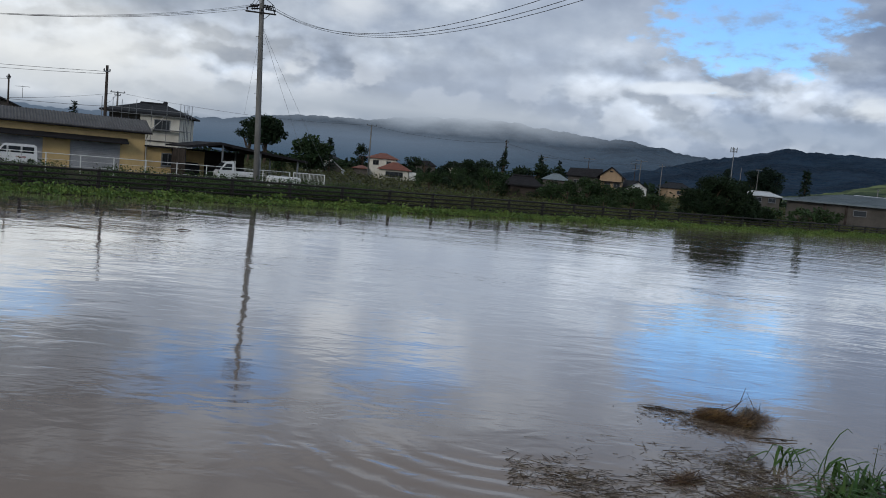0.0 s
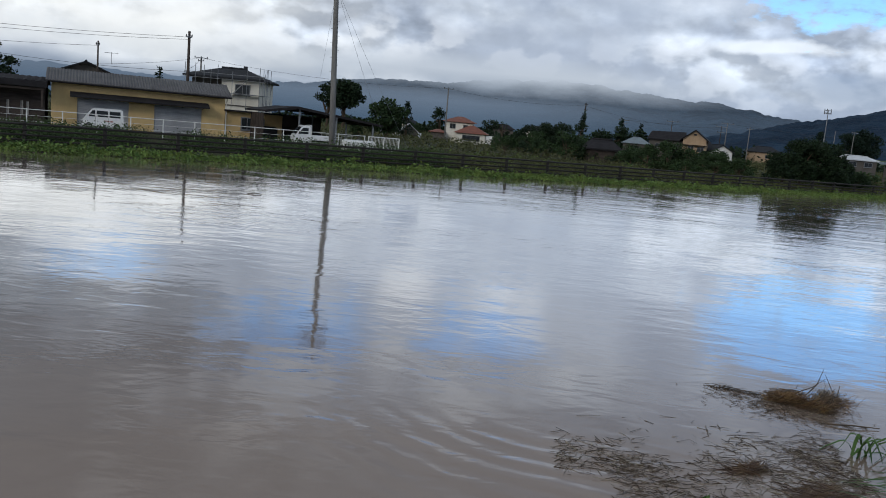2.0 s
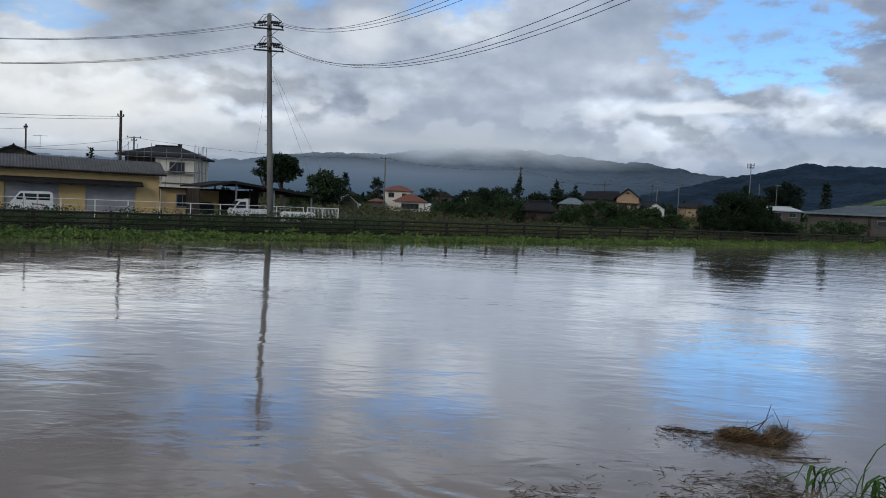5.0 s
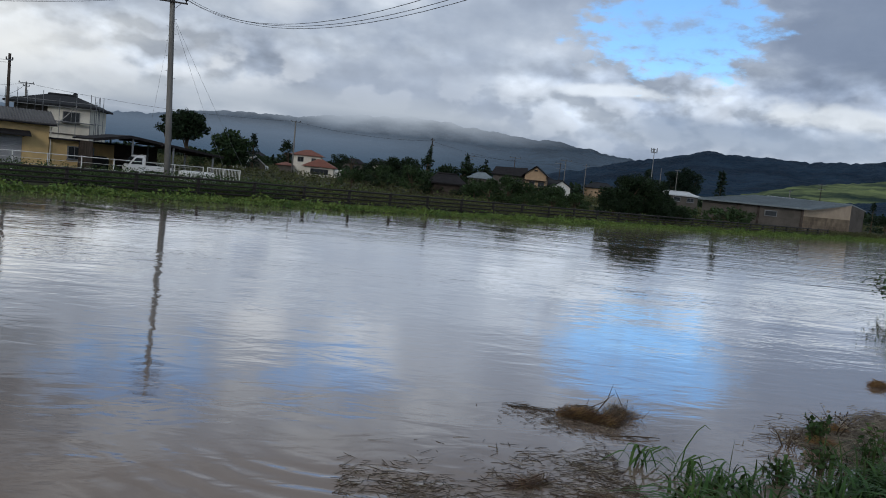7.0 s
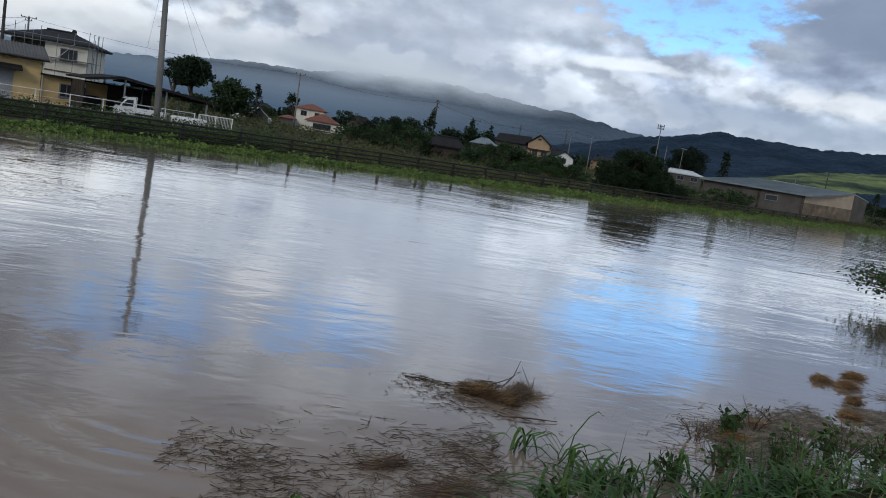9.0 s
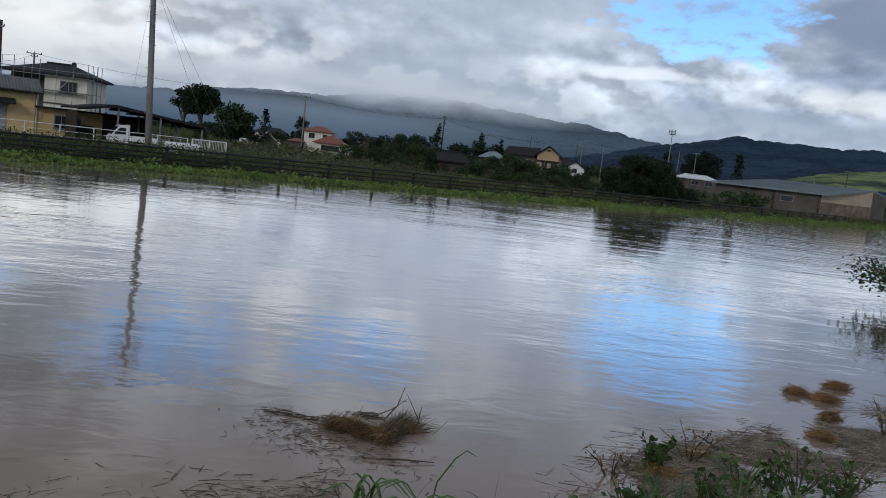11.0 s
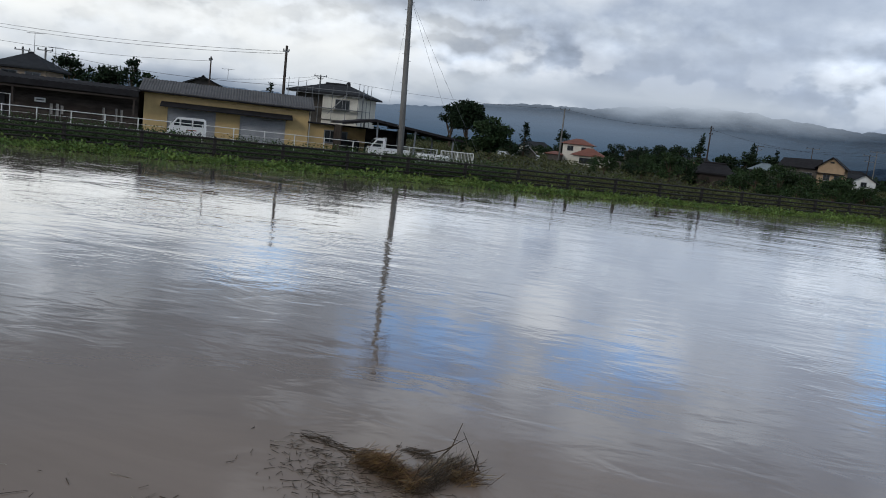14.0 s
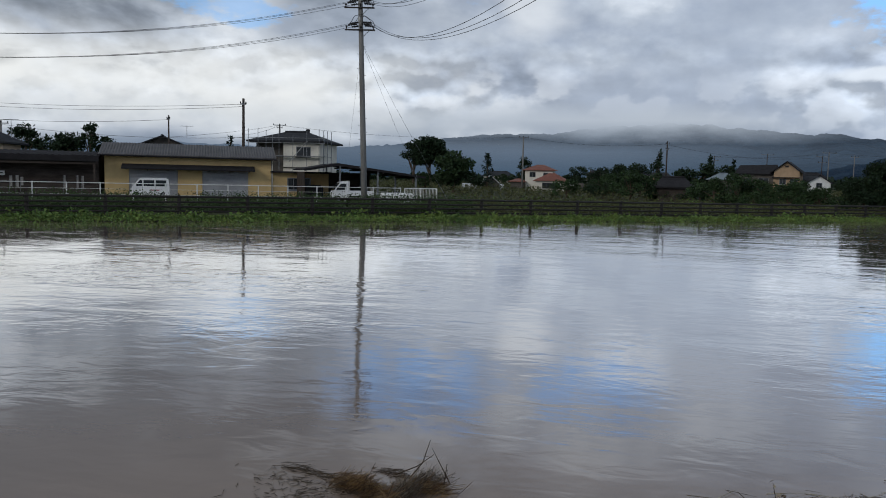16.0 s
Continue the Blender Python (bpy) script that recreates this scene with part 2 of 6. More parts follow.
    t.links.new(b.outputs[0], p.inputs["Normal"])
    # mirror gloss that grows towards grazing sight
    gloss = add(t, "ShaderNodeBsdfGlossy", {"Color": (1, 1, 1, 1), "Roughness": 0.05, "Normal": b.outputs[0]})
    facing = add(t, "ShaderNodeLayerWeight", {"Blend": 0.5, "Normal": b.outputs[0]}).outputs["Facing"]
    k = ramp(t, facing, [(0.0, (0.02,) * 3), (0.5, (0.06,) * 3), (0.62, (0.14,) * 3), (0.72, (0.36,) * 3), (0.82, (0.71,) * 3), (0.91, (0.88,) * 3), (1.0, (0.86,) * 3)])
    mix = add(t, "ShaderNodeMixShader", {0: k, 1: p.outputs[0], 2: gloss.outputs[0]})
    t.links.new(mix.outputs[0], t.nodes["Material Output"].inputs[0])
    return m


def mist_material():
    """Low cloud on the far range that thickens upwards and thins out along its edge, with a glowing haze veil below."""
    m = bpy.data.materials.new("cloud_and_haze_glow")
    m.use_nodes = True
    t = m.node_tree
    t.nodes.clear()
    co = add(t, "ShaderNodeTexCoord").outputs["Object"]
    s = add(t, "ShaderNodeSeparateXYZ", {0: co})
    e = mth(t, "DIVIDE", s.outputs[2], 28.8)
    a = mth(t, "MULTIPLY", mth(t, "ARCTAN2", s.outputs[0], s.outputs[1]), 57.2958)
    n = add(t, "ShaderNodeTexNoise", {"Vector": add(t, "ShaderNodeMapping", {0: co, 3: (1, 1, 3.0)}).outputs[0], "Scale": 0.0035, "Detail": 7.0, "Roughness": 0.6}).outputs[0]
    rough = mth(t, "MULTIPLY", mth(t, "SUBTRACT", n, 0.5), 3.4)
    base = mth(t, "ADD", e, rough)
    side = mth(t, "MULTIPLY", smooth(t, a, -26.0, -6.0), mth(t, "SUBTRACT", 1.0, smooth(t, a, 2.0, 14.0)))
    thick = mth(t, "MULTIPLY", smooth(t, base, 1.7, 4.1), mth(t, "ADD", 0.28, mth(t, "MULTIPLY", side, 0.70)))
    # bluish distance haze laid over the range as emission, strongest at left
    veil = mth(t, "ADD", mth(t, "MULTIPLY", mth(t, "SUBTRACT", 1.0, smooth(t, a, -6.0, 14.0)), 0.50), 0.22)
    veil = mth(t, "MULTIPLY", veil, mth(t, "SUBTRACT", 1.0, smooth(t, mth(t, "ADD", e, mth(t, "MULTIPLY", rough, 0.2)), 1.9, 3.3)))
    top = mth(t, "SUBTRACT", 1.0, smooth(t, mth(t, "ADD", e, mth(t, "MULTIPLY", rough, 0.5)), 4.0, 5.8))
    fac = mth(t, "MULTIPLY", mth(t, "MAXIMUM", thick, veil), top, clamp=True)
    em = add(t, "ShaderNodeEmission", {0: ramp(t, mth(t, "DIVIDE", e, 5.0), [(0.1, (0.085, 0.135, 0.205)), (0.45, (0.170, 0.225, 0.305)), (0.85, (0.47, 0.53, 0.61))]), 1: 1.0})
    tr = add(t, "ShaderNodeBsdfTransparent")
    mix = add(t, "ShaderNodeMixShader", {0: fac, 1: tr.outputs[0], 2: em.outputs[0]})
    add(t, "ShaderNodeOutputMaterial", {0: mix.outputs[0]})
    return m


def glass_material(name, col):
    m = material(name, col, rough=0.12, bump=0.0, scale=0.8)
    return m


M_WATER = water_material()
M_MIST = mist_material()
M_GROUND = material("bank_soil", (0.045, 0.055, 0.024), (0.035, 0.030, 0.020), rough=0.95, scale=0.5, fine=6, bump=0.6, dist=0.05)
# blue distance haze is put straight into the base colour of the far woods
M_FOREST = material("forest_haze_blue", (0.032, 0.066, 0.105), (0.013, 0.030, 0.052), rough=1.0, scale=0.012, fine=0.07, bump=1.0, dist=14.0)
# same woods nearer by, with less haze painted into the blue
M_NEARHILL = material("woods_haze_dark_blue", (0.021, 0.045, 0.078), (0.009, 0.022, 0.042), rough=1.0, scale=0.012, fine=0.07, bump=1.0, dist=14.0)
# the sun patch on the pasture is put into this lighter base colour
M_FIELD = material("pasture_sun_tint", (0.19, 0.235, 0.095), (0.014, 0.032, 0.026), rough=1.0, scale=0.026, fine=0.12, bump=0.4, dist=3.0, stretch=(1, 0.4, 5))
M_WEED = foliage("bank_weed_leaf", (0.145, 0.205, 0.052), (0.052, 0.095, 0.027))
M_WEED2 = foliage("dry_weed_leaf", (0.085, 0.088, 0.038), (0.045, 0.056, 0.024))
M_WEED3 = foliage("fence_weed_leaf", (0.058, 0.094, 0.032), (0.028, 0.048, 0.020))
M_DRYBLADE = foliage("dry_grass_blade", (0.21, 0.18, 0.085), (0.12, 0.11, 0.05))
M_BROADLEAF = foliage("broad_weed_leaf", (0.040, 0.074, 0.024), (0.018, 0.038, 0.014))
M_GRASS = foliage("grass_blade", (0.064, 0.118, 0.032), (0.028, 0.060, 0.019))
M_LEAF = foliage("tree_leaf_dark", (0.020, 0.036, 0.016), (0.011, 0.022, 0.011))
M_LEAF2 = foliage("tree_leaf_mid", (0.030, 0.052, 0.020), (0.016, 0.032, 0.014))
M_NEEDLE = foliage("conifer_needle", (0.016, 0.032, 0.020), (0.010, 0.020, 0.014))
M_SHRUB = foliage("willow_leaf", (0.040, 0.068, 0.026), (0.020, 0.038, 0.016))
M_BARK = material("bark", (0.10, 0.075, 0.055), (0.05, 0.04, 0.03), rough=0.95, scale=8, fine=30)
M_STRAW = material("wet_straw", (0.31, 0.18, 0.074), (0.105, 0.058, 0.026), rough=0.5, scale=5, fine=40, bump=0.0, island=0.75)
M_REED = material("dead_reed", (0.27, 0.225, 0.17), (0.12, 0.095, 0.07), rough=0.6, scale=5, fine=40, bump=0.0, island=0.8)
M_STRAW2 = material("sodden_reed", (0.155, 0.095, 0.055), (0.075, 0.048, 0.030), rough=0.55, scale=5, fine=40, bump=0.0, island=0.8)
M_FENCE = material("dark_fence_paint", (0.016, 0.013, 0.011), (0.010, 0.008, 0.007), rough=0.6, scale=3, fine=40, bump=0.15, obj_random=0.3)
M_CONC = material("pole_concrete", (0.21, 0.208, 0.20), (0.145, 0.142, 0.138), rough=0.9, scale=2, fine=30, bump=0.3, stretch=(1, 1, 0.25))
M_STEEL = material("galvanised_steel", (0.26, 0.27, 0.28), (0.17, 0.18, 0.19), rough=0.5, metal=0.7, bump=0.0)
M_BLACK = material("black_rubber", (0.02, 0.02, 0.022), (0.012, 0.012, 0.014), rough=0.7, bump=0.0)
M_WHITE = material("white_paint", (0.74, 0.75, 0.74), (0.60, 0.61, 0.60), rough=0.45, scale=2, fine=25, bump=0.05)
M_CAR = material("white_car_paint", (0.78, 0.79, 0.80), (0.70, 0.71, 0.72), rough=0.25, scale=1.0, fine=10, bump=0.0, coat=0.6)
M_GLASS = glass_material("dark_window_glass", (0.03, 0.035, 0.04))
M_OCHRE = material("ochre_render", (0.60, 0.44, 0.215), (0.49, 0.355, 0.175), rough=0.9, scale=0.9, fine=20, bump=0.2)
M_RIB = material("weathered_ribbed_roof", (0.095, 0.092, 0.094), (0.062, 0.060, 0.062), rough=0.7, scale=1.2, fine=20, bump=0.2)
M_ROOF = material("dark_sheet_roof", (0.028, 0.027, 0.029), (0.017, 0.016, 0.018), rough=0.85, scale=1.2, fine=20, bump=0.2)
M_SHUT = material("grey_shutter", (0.34, 0.35, 0.37), (0.27, 0.28, 0.30), rough=0.55, scale=1, fine=20, bump=0.1)
M_WOOD = material("old_dark_boards", (0.080, 0.066, 0.058), (0.036, 0.030, 0.027), rough=0.9, scale=2, fine=30, obj_random=0.4, stretch=(0.3, 1, 1))
M_CREAM = material("cream_wall", (0.66, 0.64, 0.57), (0.55, 0.53, 0.47), rough=0.9, scale=0.7, fine=15, bump=0.15)
# weathered walls; also the painted shade of the farmhouse wing
M_GREYWALL = material("weathered_and_shaded_wall", (0.115, 0.105, 0.095), (0.075, 0.069, 0.063), rough=0.9, scale=0.8, fine=15)
M_TILE = material("grey_roof_tiles", (0.034, 0.036, 0.041), (0.022, 0.024, 0.027), rough=0.8, scale=1.5, fine=12, bump=0.5)
M_RED = material("red_roof_tiles", (0.20, 0.070, 0.044), (0.135, 0.048, 0.032), rough=0.7, scale=1.5, fine=12, bump=0.4)
M_TAN = material("tan_wall", (0.43, 0.31, 0.205), (0.34, 0.245, 0.16), rough=0.9, scale=0.8, fine=12)
M_BLOCK = material("stone_block_wall", (0.23, 0.18, 0.13), (0.14, 0.11, 0.082), rough=0.95, scale=1.0, fine=9, obj_random=0.35)
M_SAND = material("sandy_plaster", (0.44, 0.35, 0.26), (0.35, 0.28, 0.21), rough=0.9, scale=0.8, fine=12, bump=0.15)
M_SHEDROOF = material("pale_blue_sheet_roof", (0.165, 0.205, 0.225), (0.12, 0.15, 0.17), rough=0.6, scale=0.6, fine=10, bump=0.1)
M_PLASTIC = material("greenhouse_film", (0.55, 0.57, 0.58), (0.42, 0.44, 0.46), rough=0.35, scale=0.6, fine=8, bump=0.1)
M_REDSIGN = material("faded_red", (0.32, 0.06, 0.05), rough=0.7, bump=0.0)
M_FADED = material("faded_cloth", (0.34, 0.33, 0.31), (0.22, 0.21, 0.20), rough=0.9, bump=0.0)
M_LAMP = material("lamp_lens", (0.7, 0.68, 0.62), rough=0.2, bump=0.0)

# ---- mesh building ----


class Shape:
    """Gathers vertices and faces of one mesh."""

    def __init__(self):
        self.v, self.f = [], []

    def add(self, vs, fs):
        k = len(self.v)
        self.v += [tuple(p) for p in vs]
        self.f += [tuple(k + i for i in q) for q in fs]
        return self

    def box(self, c, s, rz=0.0, ry=0.0, bev=0.0):
        """A box with its long edges chamfered by bev."""
        hx, hy, hz = (v / 2 for v in s)
        b = min(bev, hx * 0.9, hy * 0.9, hz * 0.9)
        m = Matrix.Translation(c) @ Euler((0, ry, rz)).to_matrix().to_4x4()
        if b <= 0:
            vs = [(x, y, z) for x in (-hx, hx) for y in (-hy, hy) for z in (-hz, hz)]
            fs = [(0, 1, 3, 2), (4, 6, 7, 5), (0, 4, 5, 1), (2, 3, 7, 6), (0, 2, 6, 4), (1, 5, 7, 3)]
        else:
            ring = [(-hx + b, -hy), (hx - b, -hy), (hx, -hy + b), (hx, hy - b), (hx - b, hy), (-hx + b, hy), (-hx, hy - b), (-hx, -hy + b)]
            vs = [(x, y, -hz) for x, y in ring] + [(x, y, hz - b) for x, y in ring] + [(x * (1 - b / hx), y * (1 - b / hy), hz) for x, y in ring]
            fs = [tuple(reversed(range(8))), tuple(range(16, 24))]
            for lv in (0, 8):
                fs += [(lv + i, lv + (i + 1) % 8, lv + 8 + (i + 1) % 8, lv + 8 + i) for i in range(8)]
        return self.add([m @ Vector(p) for p in vs], fs)

    def tube(self, pts, radii, n=8, caps=True):
        pts = [Vector(p) for p in pts]
        if not hasattr(radii, "__len__"):
            radii = [radii] * len(pts)
        vs, fs = [], []
        for i, p in enumerate(pts):
            d = (pts[min(i + 1, len(pts) - 1)] - pts[max(i - 1, 0)]).normalized()
            a = d.orthogonal().normalized() if abs(d.z) < 0.9 else Vector((1, 0, 0)).cross(d).normalized()
            if i and a.dot(last) < 0:
                a = -a
            last, b = a, d.cross(a)
            vs += [p + radii[i] * (math.cos(2 * math.pi * k / n) * a + math.sin(2 * math.pi * k / n) * b) for k in range(n)]
        for i in range(len(pts) - 1):
            fs += [(i * n + k, i * n + (k + 1) % n, (i + 1) * n + (k + 1) % n, (i + 1) * n + k) for k in range(n)]
        if caps:
            fs += [tuple(reversed(range(n))), tuple(range((len(pts) - 1) * n, len(pts) * n))]
        return self.add(vs, fs)

    def extrude(self, poly, y0, y1):
        """A polygon in x, z drawn out along y."""
        n = len(poly)
        vs = [(x, y0, z) for x, z in poly] + [(x, y1, z) for x, z in poly]
        fs = [tuple(range(n)), tuple(reversed(range(n, 2 * n)))] + [(i, n + i, n + (i + 1) % n, (i + 1) % n) for i in range(n)]
        return self.add(vs, fs)

    def mesh(self, name, flat=True):
        me = bpy.data.meshes.new(name)
        me.from_pydata(self.v, [], self.f)
        bm = bmesh.new()
        bm.from_mesh(me)
        bmesh.ops.recalc_face_normals(bm, faces=bm.faces)
        bm.to_mesh(me)
        bm.free()
        if not flat:
            for q in me.polygons:
                q.use_smooth = True
        return me


def part(name, shape, mat, parent=None, label="", flat=True):
    me = shape.mesh(name, flat) if isinstance(shape, Shape) else shape
    if not me.materials:
        me.materials.append(mat)
    ob = new(name, me)
    if parent:
        ob.parent = parent
    if label:
        ob["label"] = label
    return ob


def thing(name, m, label, category, group="", kind=""):
    ob = new(name)
    ob.matrix_world = m
    return tagged(ob, label, category, group, kind)


def fast_mesh(name, verts, quads, mat):
    """A mesh from numpy arrays of vertices and four-cornered faces."""
    me = bpy.data.meshes.new(name)
    nv, nf = len(verts), len(quads)
    me.vertices.add(nv)
    me.vertices.foreach_set("co", np.asarray(verts, np.float32).ravel())
    me.loops.add(4 * nf)
    me.loops.foreach_set("vertex_index", np.asarray(quads, np.int32).ravel())
    me.polygons.add(nf)
    me.polygons.foreach_set("loop_start", np.arange(nf, dtype=np.int32) * 4)
    me.polygons.foreach_set("loop_total", np.full(nf, 4, np.int32))
    me.update(calc_edges=True)
    me.materials.append(mat)
    return me


RNG = np.random.default_rng(7)


def leaves(centres, size, mat, name, aspect=0.5, up=0.3):
    """A leaf of two bent halves at each centre, turned at random."""
    c = np.asarray(centres, float)
    n = len(c)
    d = RNG.normal(size=(n, 3))
    d[:, 2] = d[:, 2] * 0.6 + up
    d /= np.linalg.norm(d, axis=1)[:, None]
    s = np.cross(d, RNG.normal(size=(n, 3)))
    s /= np.linalg.norm(s, axis=1)[:, None] + 1e-9
    k = (size * RNG.uniform(0.6, 1.4, n))[:, None] if np.isscalar(size) else (size * RNG.uniform(0.7, 1.3, n))[:, None]
    nrm = np.cross(d, s)
    v = np.stack([c, c + d * k * 0.5 + s * k * aspect * 0.5 + nrm * k * 0.06, c + d * k, c + d * k * 0.5 - s * k * aspect * 0.5 + nrm * k * 0.06], 1).reshape(-1, 3)
    return fast_mesh(name, v, np.arange(4 * n).reshape(-1, 4), mat)


def blades(roots, height, width, mat, name, lean=0.5, flow=(0, 0), seg=4):
    """Narrow tapering blades that bend over, one at each root."""
    r = np.asarray(roots, float)
    n = len(r)
    a = RNG.uniform(0, 2 * np.pi, n)
    h = height * RNG.uniform(0.5, 1.25, n)
    out = np.stack([np.cos(a), np.sin(a)], 1) * (lean * RNG.uniform(0.2, 1.3, n))[:, None] + np.asarray(flow)
    side = np.stack([-np.sin(a), np.cos(a), np.zeros(n)], 1)
    rows = []
    for i in range(seg + 1):
        k = i / seg
        drop = np.clip(np.linalg.norm(out, axis=1), 0, 1.4)
        p = np.concatenate([r[:, :2] + out * (h * k**1.7)[:, None], (r[:, 2] + h * (k - 0.55 * drop * k**2.6))[:, None]], 1)
        w = width * (1 - k) ** 0.7 * 0.5 + 0.0008
        rows += [p - side * w, p + side * w]
    v = np.stack(rows, 1)
    base = (np.arange(n) * 2 * (seg + 1))[:, None]
    q = np.concatenate([base + np.array([2 * i, 2 * i + 1, 2 * i + 3, 2 * i + 2]) for i in range(seg)], 0)
    return fast_mesh(name, v.reshape(-1, 3), q, mat)


def stalks(p0, p1, width, mat, name):
    """Thin three-sided straws from p0 to p1."""
    p0, p1 = np.asarray(p0, float), np.asarray(p1, float)
    n = len(p0)
    d = p1 - p0
    d /= np.linalg.norm(d, axis=1)[:, None] + 1e-9
    a = np.cross(d, np.tile([0.1, 0.2, 1.0], (n, 1)))
    a /= np.linalg.norm(a, axis=1)[:, None] + 1e-9
    b = np.cross(d, a)
    w = (width * RNG.uniform(0.6, 1.4, n))[:, None] * 0.5
    ring = [a * w, (-0.5 * a + 0.87 * b) * w, (-0.5 * a - 0.87 * b) * w]
    v = np.stack([p0 + o for o in ring] + [p1 + o * 0.6 for o in ring], 1).reshape(-1, 3)
    base = (np.arange(n) * 6)[:, None]
    q = np.concatenate([base + np.array(f) for f in ((0, 1, 4, 3), (1, 2, 5, 4), (2, 0, 3, 5))], 0)
    return fast_mesh(name, v, q, mat)

# ---- setting: ground, river, hills ----
FAR_SLOPE, FAR_SHORE = 0.70, 41.3     # far waterline: y = FAR_SHORE + FAR_SLOPE x
NEAR_SLOPE, NEAR_SHORE = 0.46, 2.85   # near waterline
FENCE_AT, STREET = 44.8, 0.60
LAND = 0.18                           # level of the far land


def far_dist(x, y):
    return (y - FAR_SHORE - FAR_SLOPE * x) / math.hypot(1, FAR_SLOPE)


def near_dist(x, y):
    return (NEAR_SHORE + NEAR_SLOPE * x - y) / math.hypot(1, NEAR_SLOPE)


def ground_z(x, y):
    x, y = np.asarray(x, float), np.asarray(y, float)
    f = far_dist(x, y)
    n = near_dist(x, y)
    far = np.interp(f, [-6, -1.5, 0.0, 0.6, 3.1, 7.1, 60.0, 5000], [-1.2, -0.5, -0.03, 0.04, 0.09, LAND, LAND, LAND])
    near = np.interp(n, [-4, -1.2, 0.0, 1.4, 3.0, 6.0, 30.0, 5000], [-1.2, -0.25, -0.01, 0.22, 0.55, 0.62, 0.7, 0.7])
    wob = 0.035 * np.sin(x * 1.7 + y * 0.6) * np.sin(y * 1.3 - x * 0.4)
    return np.where(f > -7, far, np.maximum(near, -1.2)) + np.where((f > 0.5) | (n > 0.2), wob, 0)


def build_ground():
    a = np.concatenate([-np.geomspace(3500, 70, 14), np.linspace(-60, 90, 151), np.geomspace(100, 3500, 14)])
    b = np.concatenate([-np.geomspace(3500, 30, 12), np.linspace(-25, 90, 231), np.geomspace(95, 3500, 18)])
    th = math.atan(0.66)
    A, B = np.meshgrid(a, b)
    X, Y = A * math.cos(th) - B * math.sin(th), A * math.sin(th) + B * math.cos(th)
    Zs = ground_z(X, Y)
    nb, na = A.shape
    v = np.stack([X, Y, Zs], -1).reshape(-1, 3)
    i = (np.arange(nb - 1)[:, None] * na + np.arange(na - 1)).ravel()
    q = np.stack([i, i + 1, i + na + 1, i + na], 1)
    ob = new("ground", fast_mesh("ground", v, q, M_GROUND))
    return tagged(ob, "weedy earth banks and flat land beside the river", "ground", kind="structure")


build_ground()
s = Shape()
cx, cy = 0.0, 21.0
al, ac = Vector((1, 0.66, 0)).normalized(), Vector((-0.66, 1, 0)).normalized()
mid = Vector((cx, cy, 0))
s.add([mid - al * 1500 - ac * 34, mid + al * 1500 - ac * 34, mid + al * 1500 + ac * 34, mid - al * 1500 + ac * 34], [(0, 1, 2, 3)])
river = part("water", s, M_WATER)
tagged(river, "brown flooded river with rippled reflecting surface", "river", kind="structure")

AZ = (-75, -40, -33, -22, -18, -15, -12, -9, -6, -2, 2, 5.5, 8.2, 11, 13.2, 15.4, 17.3, 19.9, 22.1, 25.4, 28.2, 31, 33.3, 40, 75)
FARTOP = (1.3, 1.7, 1.9, 1.9, 2.1, 2.6, 2.9, 3.15, 3.3, 3.8, 3.9, 3.6, 3.4, 3.25, 3.0, 2.7, 2.4, 2.2, 2.1, 2.0, 2.0, 2.0, 2.0, 2.0, 1.5)
NEARTOP = (0.0, 0.0, 0.0, 0.0, 0.0, 0.0, 0.0, 0.0, 0.0, 0.0, 0.05, 0.2, 0.5, 0.9, 1.45, 2.0, 2.45, 3.0, 3.5, 3.35, 3.3, 3.5, 3.7, 3.5, 2.0)


def range_of_hills(name, tops, r0, r1, mat, label, rough, a0=-75, a1=75, step=0.14):
    """A range whose skyline stands at the given angles above the eye, with spurs and gullies."""
    azs, ks = np.arange(a0, a1 + step / 2, step), np.linspace(0, 1, 22)
    v = []
    for k in ks:
        r = r0 + (r1 - r0) * k
        for a in azs:
            x, y = r * math.sin(radians(a)), r * math.cos(radians(a))
            crest = math.tan(radians(np.interp(a, AZ, tops))) * r1 + 2.2
            nz = noise.fractal(Vector((x * 0.0035, y * 0.0035, 3.1)), 0.9, 2.1, 5)
            spur = noise.fractal(Vector((a * 0.22, k * 0.8, 7.7)), 1.0, 2.0, 4)
            z = crest * (k ** 0.8) * (1 + 0.16 * spur * (1 - k)) + nz * rough * (0.45 + 0.55 * math.sin(math.pi * min(k, 0.97)))
            z += (noise.noise(Vector((a * 1.1, k * 5, 1.3))) * 0.42 + noise.noise(Vector((a * 3.4, k * 9, 5.1))) * 0.26) * rough * min(1.0, 0.3 + k)
            v.append((x, y, max(z if k > 0 else -3.0, -3.0)))
    na = len(azs)
    i = (np.arange(len(ks) - 1)[:, None] * na + np.arange(na - 1)).ravel()
    ob = new(name, fast_mesh(name, np.array(v), np.stack([i, i + 1, i + na + 1, i + na], 1), mat))
    for q in ob.data.polygons:
        q.use_smooth = True
    return tagged(ob, label, "mountain", kind="structure")


# both ranges and the knoll carry their haze as blue base colour
range_of_hills("backdrop_mountain", FARTOP, 1700, 3000, M_FOREST, "distant wooded mountain range with haze painted blue-grey, under low cloud", 18)
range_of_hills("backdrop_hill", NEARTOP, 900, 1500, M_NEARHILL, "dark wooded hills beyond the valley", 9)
FIELDTOP = (0.0, 0.0, 0.0, 0.0, 0.0, 0.0, 0.0, 0.0, 0.0, 0.0, 0.0, 0.0, 0.0, 0.0, 0.0, 0.1, 0.1, 0.2, 0.3, 0.9, 1.7, 2.15, 2.45, 2.6, 0.8)
